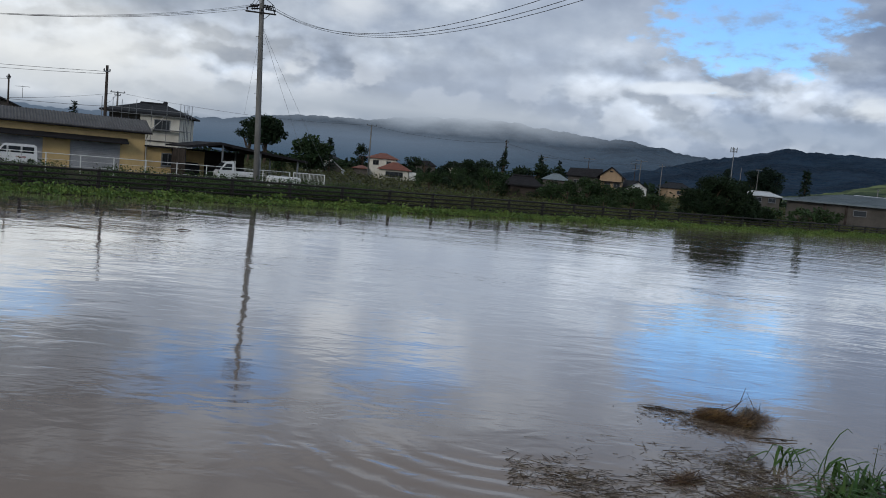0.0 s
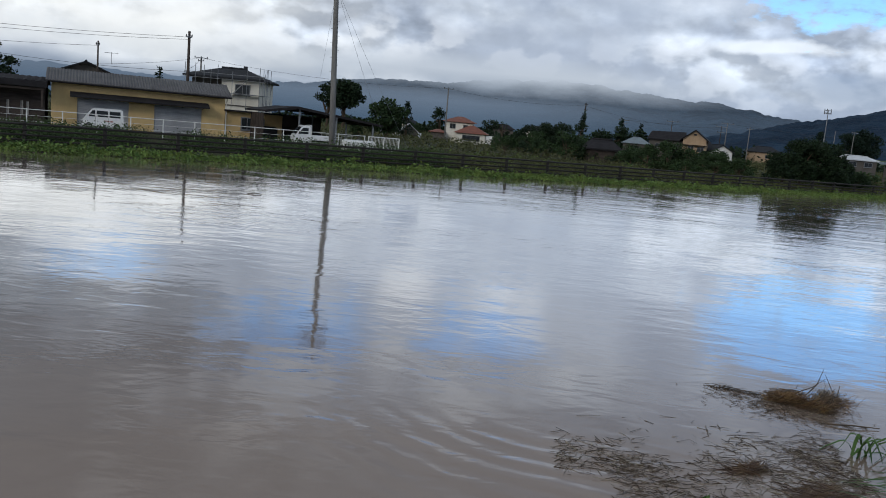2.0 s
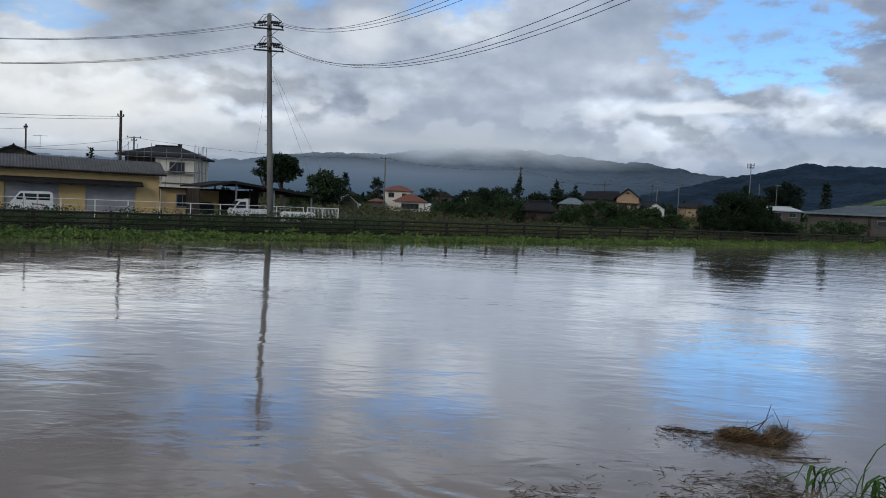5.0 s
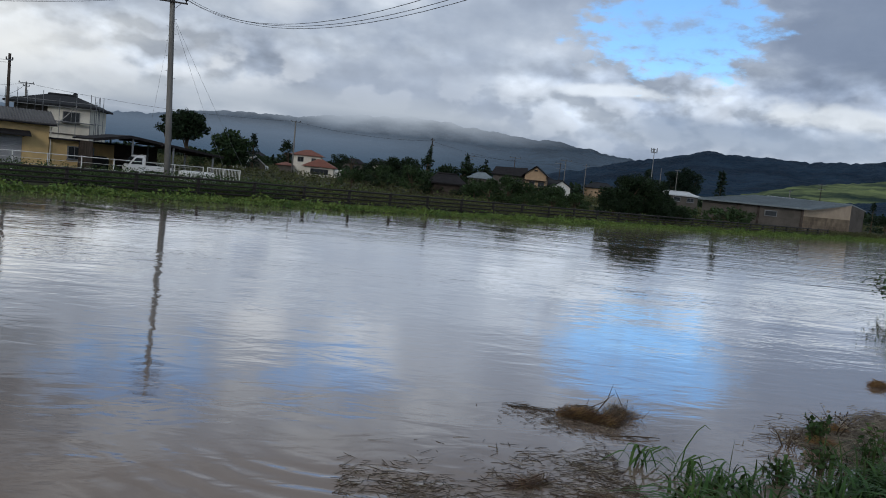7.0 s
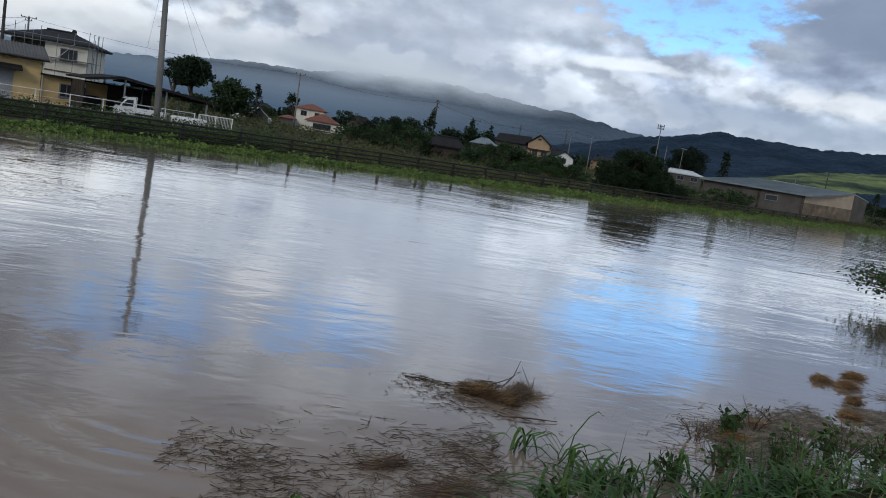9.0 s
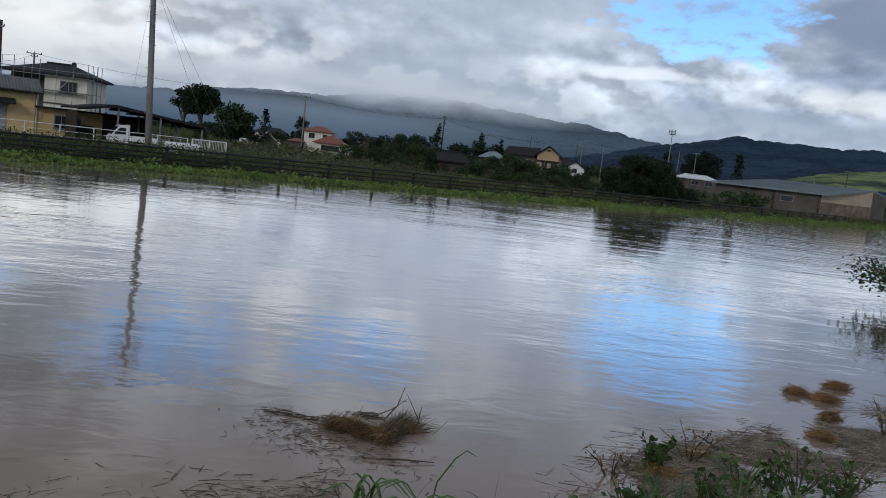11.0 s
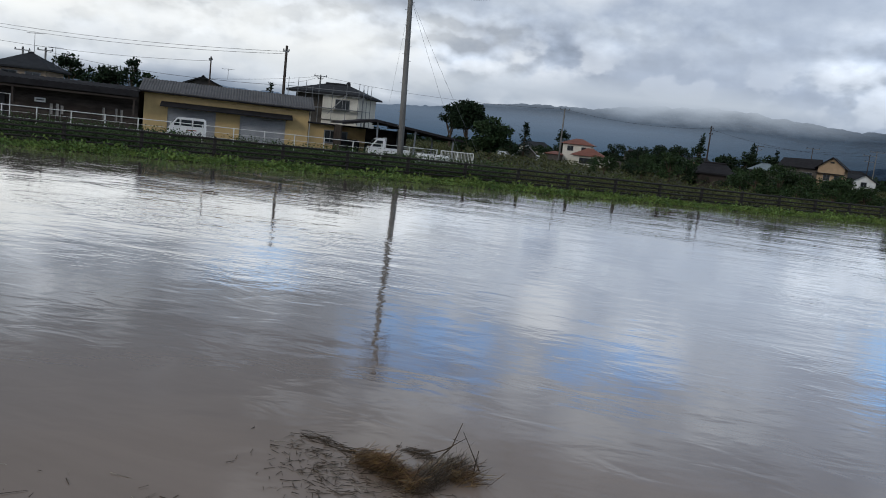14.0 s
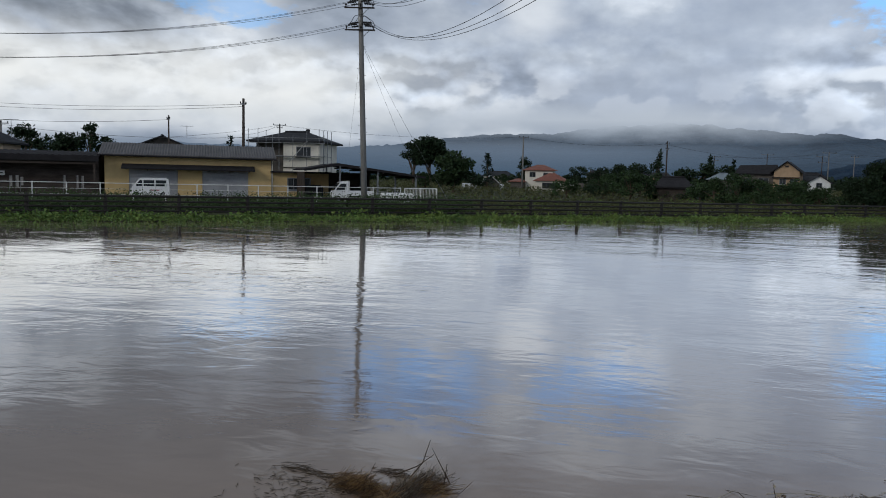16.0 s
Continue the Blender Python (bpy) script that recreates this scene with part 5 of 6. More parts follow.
tiled_house("back_shed", 78.0, 140, 18, 16.0, 8, 3.6, 0.9, (M_CREAM, M_PLASTIC), "long pale shed behind the warehouse", inset=1.0, over=0.5)
tiled_house("old_shack", 6.9, 84.0, 6, 3.2, 4.0, 1.5, 0.95, (M_WOOD, M_ROOF), "old dark wooden shack among weeds", inset=0.5, over=0.3)


def tv_antenna(x, y, z, h, turn, label):
    a = thing("tv_antenna", pose(x, y, z, 0, 0, turn), label, "antenna", "roof antennas")
    part("mast", Shape().tube([(0, 0, 0), (0, 0, h)], 0.025, 5), M_STEEL, a)
    part("boom", Shape().tube([(-0.7, 0, h - 0.1), (0.7, 0, h - 0.05)], 0.02, 5), M_STEEL, a)
    for i in range(6):
        part("element", Shape().tube([(-0.65 + 0.26 * i, -0.35, h - 0.08), (-0.65 + 0.26 * i, 0.35, h - 0.08)], 0.012, 4), M_STEEL, a)


tv_antenna(-57.2, 65.4, 5.3, 2.6, 20, "thin metal television antenna on the hipped roof")
tv_antenna(-55.8, 66.6, 4.9, 1.9, 50, "small metal television antenna on the hipped roof")
tv_antenna(-47.9, 84.5, 6.1, 1.3, 35, "metal television antenna on the gabled roof")

# ---- trees ----


def clumps(centres, radii, per, flat=0.8):
    """Leaf places in the shells of overlapping clumps."""
    out = []
    for c, r in zip(centres, radii):
        n = int(per * r * r)
        d = RNG.normal(size=(n, 3))
        d /= np.linalg.norm(d, axis=1)[:, None]
        k = RNG.uniform(0.35, 1.06, n) ** 0.6
        out.append(np.asarray(c) + d * (r * k)[:, None] * np.array([1, 1, flat]))
    return np.concatenate(out)


def broad_tree(x, y, h, w, mat, label, trunk=0.3, per=150, leaf=0.32, base=LAND, n=16, low=0.35, name="tree", lop=0.0, flat=0.75, d=None):
    """Trunk, limbs and a crown of clumps with an uneven outline."""
    t = thing(name, pose(x, y, base), label, "tree", "trees")
    s = Shape()
    s.tube([(0, 0, -0.2), (0.05 * w, 0, h * 0.25), (0.02 * w, 0.04 * w, h * 0.55)], [0.035 * h, 0.026 * h, 0.014 * h], 8)
    cs, rs = [], []
    d = d or w
    for i in range(n):
        a = random.uniform(0, 6.283)
        r = math.sqrt(random.random())
        k = random.random()
        cz = h * (low + (1 - low) * (0.15 + 0.7 * k))
        wide = math.sin(math.pi * min(1, 0.25 + 0.62 * k)) ** 0.7
        c = Vector((w / 2 * r * wide * math.cos(a) + lop * cz, d / 2 * r * wide * math.sin(a), cz))
        cs.append(c)
        rs.append(random.uniform(0.16, 0.27) * min(w, h))
        if i < 8:
            s.tube([(0.03 * w, 0.02 * w, h * random.uniform(0.2, 0.45)), c * 0.6 + Vector((0, 0, h * 0.15)), c], [0.014 * h, 0.009 * h, 0.003 * h], 5)
    part("trunk", s, M_BARK, t)
    pts = clumps(cs, rs, per / max(leaf * leaf * 8, 0.1), flat)
    pts[:, 2] = np.maximum(pts[:, 2], 0.05)
    part("crown", leaves(pts, leaf, mat, "crown", 0.6), mat, t)
    return t


def conifer(x, y, h, w, label, base=LAND, per=900, mat=None, leaf=None):
    t = thing("conifer", pose(x, y, base), label, "tree", "trees")
    part("trunk", Shape().tube([(0, 0, -0.2), (0, 0, h * 0.6), (0.01, 0, h * 0.97)], [0.03 * h, 0.018 * h, 0.004 * h], 7), M_BARK, t)
    k = RNG.uniform(0.06, 1, per) ** 0.8
    a = RNG.uniform(0, 6.283, per)
    tier = 0.72 + 0.28 * np.sin(k * 34 + 2 * np.sin(a))
    r = w / 2 * (1 - k) ** 0.68 * tier * RNG.uniform(0.35, 1.1, per) ** 0.5
    pts = np.stack([r * np.cos(a), r * np.sin(a), h * k - 0.12 * r], 1)
    part("crown", leaves(pts, leaf or h * 0.075, mat or M_NEEDLE, "crown", 0.45, up=-0.1), mat or M_NEEDLE, t)
    return t


broad_tree(-41.3, 166, 10.2, 7.6, M_LEAF, "round dark broadleaf tree beyond the carport", n=44, low=0.42, leaf=0.55, flat=0.6)
broad_tree(-45.0, 167, 9.5, 4.6, M_LEAF, "dark broadleaf tree beside the round tree", n=26, low=0.42, leaf=0.55, flat=0.6)
broad_tree(-18.1, 93, 5.2, 4.0, M_LEAF2, "spreading green tree beyond the yard's end", n=40, low=0.12, leaf=0.36)
broad_tree(-21.2, 92, 2.4, 2.2, M_LEAF2, "low leafy tree behind the carport", n=12, low=0.1, leaf=0.26)
conifer(-23.3, 140, 6.3, 3.6, "dark conifer in the fields", per=500)
broad_tree(-25.5, 139, 3.4, 3.4, M_LEAF, "dark bushy tree in the fields", n=10, low=0.1)
broad_tree(-21.7, 175, 7.3, 3.8, M_LEAF, "dark tall tree beside the red-roofed house", n=14, low=0.2)
broad_tree(-11.2, 176, 6.3, 4.0, M_LEAF, "dark tree in the fields", n=14, low=0.2)
broad_tree(-7.9, 176, 5.6, 2.0, M_LEAF2, "thin sparse tree in the fields", n=7, low=0.4, per=60)
broad_tree(-23.0, 150, 2.6, 2.4, M_LEAF2, "rounded shrub by the grey shed", n=8, low=0.05)
for x, y, h, w in ((-1.0, 101, 3.6, 3.2), (1.0, 100, 4.0, 3.4), (3.2, 101, 4.8, 3.4), (5.0, 100.5, 4.8, 2.4)):
    broad_tree(x, y, h, w, M_LEAF, "dense dark green tree of the thicket", n=14, low=0.08, leaf=0.2)
for i in range(26):
    x = -3.5 + 26.0 * (i + random.random() * 0.8) / 26
    y = random.uniform(74, 98) + 0.1 * x
    h = random.uniform(1.4, 2.6) * (1.2 if -1 < x < 7 else 1.0)
    broad_tree(x, y, h, random.uniform(2.4, 4.0), M_LEAF if i % 2 else M_SHRUB, "dark bush in the overgrown waste ground", n=10, low=0.03, leaf=0.2, name="bush")
conifer(5.4, 103, 5.6, 1.6, "narrow dark conifer in the thicket", per=260)
for x, y, h, w in ((11.2, 120, 5.0, 5.0), (15.0, 122, 4.4, 4.0), (8.8, 118, 3.8, 3.5)):
    broad_tree(x, y, h, w, M_LEAF, "dark broadleaf tree in the village", n=12, low=0.1, leaf=0.36)
conifer(14.0, 140, 6.3, 2.4, "dark conifer near the far poles", per=300)
conifer(18.6, 150, 6.0, 2.4, "dark conifer near the farmhouse", per=300)
for x, y, h, w in ((9.3, 69, 2.5, 2.2), (11.0, 69, 2.7, 2.8), (13.0, 70, 2.6, 2.8), (15.6, 70, 2.1, 2.8), (17.6, 71.5, 1.8, 2.6), (16.4, 71, 1.9, 2.2), (18.3, 72.6, 1.9, 2.2), (12.0, 66, 1.5, 2.4), (14.6, 67.5, 1.6, 2.6)):
    broad_tree(x, y, h, w, M_SHRUB, "wild green shrub on the waste ground", n=11, low=0.04, leaf=0.15, name="shrub")
for x, y, h, w in ((18.8, 63, 2.8, 2.4), (20.2, 63.4, 4.1, 2.5), (21.4, 64, 4.0, 2.6), (22.8, 64.8, 3.6, 2.6), (24.2, 66, 2.3, 2.2), (25.6, 67, 1.6, 2.2)):
    broad_tree(x, y, h, w, M_LEAF, "dark dense tree overhanging the riverside fence", n=30, low=0.06, leaf=0.15)
for x, y, h, w in ((26.5, 69, 1.7, 2.8), (28.8, 70.5, 1.5, 2.8), (31.2, 72.5, 1.6, 3.0), (33.4, 75, 1.9, 3.0), (35.0, 76.5, 2.0, 2.8), (36.6, 77.5, 1.7, 2.6)):
    broad_tree(x, y, h, w, M_SHRUB, "low dark shrub beside the warehouse", n=10, low=0.05, leaf=0.24, name="shrub")
for x, y, h, w in ((51.4, 140, 8.0, 3.0), (53.2, 140.6, 9.0, 3.4), (55.3, 141, 8.6, 3.2), (47.6, 142, 8.0, 2.2)):
    broad_tree(x, y, h, w, M_NEEDLE, "tall dark evergreen in the grove", n=46, low=0.04, leaf=0.3)
conifer(43.6, 100.5, 6.3, 2.6, "single dark conifer behind the warehouse", per=420)
conifer(65.0, 101, 4.2, 2.0, "dark conifer beside the greenhouse", per=300)
broad_tree(67.6, 102, 2.8, 2.6, M_LEAF, "dark round shrub beside the greenhouse", n=9, low=0.05, leaf=0.3)
broad_tree(74.0, 104, 2.8, 3.6, M_LEAF, "dark round shrub beside the greenhouse", n=9, low=0.05, leaf=0.3)
for x, y, h, w in ((-86.4, 102, 8.6, 4.2), (-83.8, 103, 6.8, 2.4), (-79.4, 101, 6.9, 4.2), (-76.8, 101, 7.1, 4.0), (-74.4, 101.5, 8.9, 2.6), (-72.4, 102, 6.9, 2.6)):
    broad_tree(x, y, h, w, M_LEAF, "dark garden tree above the barn roof", n=16, low=0.52, leaf=0.42)
conifer(-43.0, 100, 6.6, 3.0, "pointed dark tree behind the garage", per=260)
conifer(-42.0, 84, 5.9, 2.4, "small dark conifer beside the scaffolded house", per=240)
# woods along the foot of the hills
pts = []
for i in range(420):
    a = radians(random.uniform(-38, 40))
    r = random.uniform(260, 420)
    x, y = r * math.sin(a), r * math.cos(a)
    hh = random.uniform(1.6, 4.2) * (1.25 if a > 0.2 else 0.9)
    n = 46
    d = RNG.normal(size=(n, 3))
    d /= np.linalg.norm(d, axis=1)[:, None]
    pts.append(np.array([x, y, hh * 0.5]) + d * np.array([hh * 0.9, hh * 0.9, hh * 0.5]) * RNG.uniform(0.4, 1.05, (n, 1)))
woods = new("distant_trees", leaves(np.concatenate(pts), 1.5, M_LEAF, "distant_trees", 0.7))
tagged(woods, "dark scattered trees across the far valley floor", "trees", kind="stuff")

# ---- weeds on the far bank ----


def bank_points(n, x0, x1, d0, d1, lift=0.0):
    """Places on the far bank between two distances from the waterline; x by the stretch of shore."""
    x = RNG.uniform(x0, x1, n)
    d = RNG.uniform(d0, d1, n)
    y = FAR_SHORE + FAR_SLOPE * x + d * math.hypot(1, FAR_SLOPE)
    return np.stack([x, y, ground_z(x, y) + lift], 1)


def patchy(p, scale, cut):
    keep = [noise.noise(Vector((a * scale, b * scale, 4.0))) > cut for a, b, _ in p]
    return p[np.array(keep)]


def weed_cover(name, roots, hi, per, leaf, mat, label, spread=0.22):
    """Leafy weeds: a few leaves on each root at rising heights."""
    n = len(roots)
    k = RNG.uniform(0, 1, (n, per))
    h = (hi * RNG.uniform(0.4, 1.2, n))[:, None]
    c = roots[:, None, :] + np.stack([RNG.normal(0, spread, (n, per)), RNG.normal(0, spread, (n, per)), k * h], -1)
    return tagged(new(name, leaves(c.reshape(-1, 3), leaf, mat, name, 0.62, up=0.5)), label, "weeds", kind="stuff")


weed_cover("bank_weeds", bank_points(17000, -42, 60, 0.0, 2.6), 0.12, 4, 0.10, M_WEED, "low bright green weeds along the waterline")
weed_cover("tall_weeds", patchy(bank_points(3600, -42, 60, 0.1, 2.5), 0.6, 0.05), 0.32, 6, 0.15, M_WEED, "taller leafy weeds standing on the bank", 0.15)
weed_cover("fence_weeds", patchy(bank_points(12000, -46, -4, 3.5, 8.6), 0.35, -0.15), 0.85, 11, 0.09, M_WEED3, "green weeds grown up behind the riverside fence", 0.25)
weed_cover("field_weeds", patchy(bank_points(21000, -9, 62, 3.4, 22.0), 0.22, -0.35), 0.42, 6, 0.12, M_WEED2, "brownish green weeds over the waste ground", 0.3)
weed_cover("yellow_weeds", patchy(bank_points(2200, -8, 40, 6.0, 24.0), 0.3, 0.25), 0.7, 9, 0.12, M_WEED, "yellow-green flowering weeds in patches", 0.2)
far_field = np.stack([RNG.uniform(-70, 110, 15000), RNG.uniform(66, 240, 15000), np.full(15000, LAND)], 1)
far_field = far_field[far_dist(far_field[:, 0], far_field[:, 1]) > 24]
weed_cover("field_growth", far_field, 0.9, 6, 0.26, M_WEED2, "rough growth over the far fields", 0.8)

# ---- near bank: grass, reeds, debris ----


def near_points(n, x0, x1, d0, d1, lift=0.0):
    x = RNG.uniform(x0, x1, n)
    d = RNG.uniform(d0, d1, n)
    y = NEAR_SHORE + NEAR_SLOPE * x - d * math.hypot(1, NEAR_SLOPE)
    return np.stack([x, y, np.maximum(ground_z(x, y), -0.05) + lift], 1)


lawn = new("near_grass", blades(near_points(20000, -6, 16, 0.7, 5.5), 0.19, 0.017, M_GRASS, "near_grass", 0.85))
tagged(lawn, "rough green grass on the near bank", "grass", kind="stuff")
dry = new("dry_grass", blades(near_points(2400, 2.0, 12, 0.3, 4.0), 0.20, 0.012, M_DRYBLADE, "dry_grass", 1.3))
tagged(dry, "dry straw-coloured blades among the green grass", "grass", kind="stuff")
seeds = np.concatenate([near_points(36, 3.3, 5.8, -0.05, 0.75), near_points(12, 2.2, 3.2, 0.2, 0.6), near_points(13, 2.65, 3.35, -0.42, 0.05)])
edge = np.repeat(seeds, 11, axis=0)
edge[:, :2] += RNG.normal(0, 0.045, (len(edge), 2))
tall = new("reed_grass", blades(edge, 0.29, 0.036, M_GRASS, "reed_grass", 1.5, (-0.25, 0.08), 7))
tagged(tall, "tall green grass at the flooded edge", "grass", kind="stuff")


def grass_tuft(x, y, n, h, w, label, spread=0.16, lean=0.8, flow=(0, 0)):
    r = np.stack([x + RNG.normal(0, spread, n), y + RNG.normal(0, spread, n), np.full(n, -0.03)], 1)
    ob = new("grass_tuft", blades(r, h, w, M_GRASS, "grass_tuft", lean, flow, 7))
    return tagged(ob, label, "grass", "grass tufts", "stuff")


grass_tuft(3.0, 4.80, 14, 0.17, 0.024, "flattened grass clump drooping into the water", 0.16, 1.0, (-0.5, 0.1))
grass_tuft(3.40, 4.85, 20, 0.28, 0.020, "green grass clump at the flooded edge", 0.16, 0.8, (-0.2, 0.0))
grass_tuft(3.8, 4.98, 24, 0.28, 0.020, "green grass clump at the flooded edge", 0.16, 0.9, (-0.3, 0.1))
grass_tuft(4.5, 5.2, 50, 0.40, 0.020, "tall grass clump at the flooded edge", 0.2, 0.9)
grass_tuft(5.3, 5.4, 50, 0.46, 0.020, "tall grass clump at the flooded edge", 0.22, 0.9)


def folded_grass(x, y, n, spread, label):
    """Long blades that rise, fold over and trail into the water."""
    t = thing("folded_grass", pose(x, y, 0), label, "grass", "grass tufts")
    for i in range(n):
        a = random.uniform(0, 6.283)
        r = random.uniform(0.18, spread + 0.08)
        h = random.uniform(0.07, 0.19)
        bx, by = random.gauss(0, 0.05), random.gauss(0, 0.04)
        ca, sa_ = math.cos(a), math.sin(a) * 0.6
        bend = random.uniform(0.35, 0.6)
        line = [(bx, by, -0.04), (bx + ca * r * 0.22, by + sa_ * r * 0.22, h * 0.68), (bx + ca * r * bend, by + sa_ * r * bend, h),
                (bx + ca * r * (bend + 0.12), by + sa_ * r * (bend + 0.12), h * 0.93), (bx + ca * r * 0.85, by + sa_ * r * 0.85, h * 0.4), (bx + ca * r, by + sa_ * r, 0.004)]
        side = Vector((-sa_, ca, 0)).normalized()
        vs, fs = [], []
        for j, p in enumerate(line):
            w = (0.010, 0.014, 0.015, 0.013, 0.009, 0.002)[j]
            p = Vector(p)
            vs += [p - side * w, p + Vector((0, 0, 0.003)), p + side * w, p - Vector((0, 0, 0.002))]
        for j in range(len(line) - 1):
            fs += [(4 * j + k, 4 * j + (k + 1) % 4, 4 * j + 4 + (k + 1) % 4, 4 * j + 4 + k) for k in range(4)]
        part("blade", Shape().add(vs, fs), M_GRASS, t)
    return t


folded_grass(2.60, 5.14, 11, 0.34, "drooping green grass folded into the flood water")
folded_grass(2.90, 4.96, 6, 0.42, "flattened green grass trailing on the water")
folded_grass(3.35, 4.98, 4, 0.36, "drooping green grass at the flooded edge")
folded_grass(3.85, 5.10, 5, 0.36, "drooping green grass at the flooded edge")

# single arching stem
st = thing("bent_stem", pose(3.02, 5.24, 0), "single bent grass stem standing out of the water", "grass stem")
part("stem", Shape().tube([(0, 0, -0.05), (0.03, 0.02, 0.14), (0.13, 0.05, 0.29), (0.20, 0.07, 0.34), (0.26, 0.09, 0.30)], [0.006, 0.006, 0.005, 0.004, 0.002], 5), M_GRASS, st)


def straw_pile(name, x, y, turn, n, length, wx, wy, hz, mat, label, along=0.5, width=0.008, tilt=0.22):
    """A matted heap of straws lying mostly one way."""
    u = RNG.normal(0, 0.42, (n, 2)).clip(-1, 1)
    c = np.stack([u[:, 0] * wx, u[:, 1] * wy, RNG.uniform(0, 1, n) * hz * np.exp(-1.5 * (u**2).sum(1)) + 0.005], 1)
    a = RNG.normal(0, along, n)
    L = length * RNG.uniform(0.4, 1.2, n) / 2
    d = np.stack([np.cos(a) * L, np.sin(a) * L, RNG.normal(0, tilt, n) * L], 1)
    me = stalks(c - d, c + d, width, mat, name)
    ob = new(name, me)
    ob.matrix_world = pose(x, y, 0.0, 0, 0, turn)
    return tagged(ob, label, "debris", "drifting debris", "stuff")


SX, SY = 2.55, 6.48
def straw_arm(name, pts, n, length, wide, high, mat, label, spread, width, tilt):
    """Matted straws laid along a bent line on the water, thickest half way."""
    pts = np.array(pts, float)
    k = RNG.beta(1.4, 1.4, n) * (len(pts) - 1)
    i = np.minimum(k.astype(int), len(pts) - 2)
    f = (k - i)[:, None]
    along = pts[i + 1] - pts[i]
    c2 = pts[i] * (1 - f) + pts[i + 1] * f + RNG.normal(0, wide, (n, 2))
    c = np.concatenate([c2, (RNG.uniform(0, 1, n) ** 1.5 * high + 0.004)[:, None]], 1)
    a = np.arctan2(along[:, 1], along[:, 0]) + RNG.normal(0, spread, n)
    L = length * RNG.uniform(0.35, 1.3, n) / 2
    d = np.stack([np.cos(a) * L, np.sin(a) * L, np.abs(RNG.normal(0, tilt, n)) * L], 1)
    ob = new(name, stalks(c - d * 0.6, c + d, width, mat, name))
    return tagged(ob, label, "debris", "drifting debris", "stuff")


straw_arm("straw_heap", ((SX - 0.33, SY - 0.02), (SX - 0.10, SY - 0.12), (SX + 0.16, SY - 0.30)), 1100, 0.17, 0.033, 0.08, M_STRAW, "matted golden-brown wet straw floating on the river", 0.65, 0.0038, 0.45)
straw_arm("straw_heap", ((SX + 0.10, SY - 0.28), (SX + 0.2, SY - 0.02), (SX + 0.30, SY + 0.20)), 520, 0.15, 0.045, 0.07, M_REED, "thin brown reeds caught beside the floating straw", 0.9, 0.0036, 0.55)
straw_arm("straw_heap", ((SX + 0.08, SY - 0.16), (SX + 0.26, SY + 0.02), (SX + 0.46, SY + 0.04)), 420, 0.15, 0.04, 0.06, M_STRAW, "loose golden-brown straw spread on the river", 0.9, 0.0036, 0.5)
straw_arm("straw_heap", ((SX - 0.30, SY - 0.03), (SX - 0.05, SY - 0.16), (SX + 0.18, SY - 0.30), (SX + 0.24, SY), (SX + 0.33, SY + 0.18)), 420, 0.16, 0.05, 0.085, M_BARK, "dark wet stems matted into the floating straw", 0.9, 0.0042, 0.6)
straw_arm("floating_reeds", ((SX - 0.80, SY + 0.16), (SX - 0.60, SY + 0.12), (SX - 0.36, SY + 0.04)), 60, 0.20, 0.03, 0.02, M_BARK, "dark reed stems floating beside the straw", 0.35, 0.0045, 0.1)
straw_arm("floating_reeds", ((SX - 0.15, SY + 0.33), (SX + 0.0, SY + 0.27), (SX + 0.12, SY + 0.20)), 90, 0.10, 0.03, 0.02, M_BARK, "dark reed scraps floating behind the straw", 0.8, 0.0045, 0.2)
straw_arm("floating_reeds", ((SX - 0.75, SY - 0.05), (SX - 0.3, SY - 0.35), (SX + 0.35, SY - 0.75)), 420, 0.07, 0.18, 0.004, M_BARK, "dark reed scraps scattered before the straw", 0.9, 0.0045, 0.02)
straw_arm("floating_reeds", ((SX - 0.75, SY + 0.05), (SX - 0.3, SY - 0.3), (SX + 0.45, SY - 0.5)), 170, 0.13, 0.16, 0.004, M_REED, "pale reed scraps scattered before the straw", 0.9, 0.0036, 0.02)
stick = thing("floating_stick", pose(SX, SY, 0.012), "long thin brown stick floating before the straw", "stick", "drifting debris")
part("stick", Shape().tube([(0.02, -0.64, 0.0), (0.26, -0.63, 0.012), (0.51, -0.59, 0.0)], [0.007, 0.007, 0.004], 6), M_BARK, stick)
tw = thing("dead_twig", pose(SX + 0.22, SY + 0.22, 0) @ Matrix.Scale(0.8, 4), "bare dead twig standing up from the floating straw", "twig", "drifting debris")
sp = Shape().tube([(-0.12, 0, 0.0), (0.0, 0.0, 0.16), (0.06, 0.02, 0.36)], [0.008, 0.006, 0.003], 5)
sp.tube([(-0.25, 0.0, 0.02), (-0.05, 0.0, 0.12), (0.10, 0.02, 0.24)], [0.007, 0.005, 0.002], 5)
sp.tube([(0.25, 0, 0.0), (0.16, 0.0, 0.16), (0.08, 0.0, 0.30)], [0.006, 0.004, 0.002], 5)
sp.tube([(0.22, -0.1, 0.0), (0.24, -0.08, 0.2)], [0.006, 0.003], 5)
sp.tube([(0.0, 0.0, 0.22), (0.09, -0.02, 0.22)], [0.003, 0.002], 4)
part("twig", sp, M_BARK, tw)

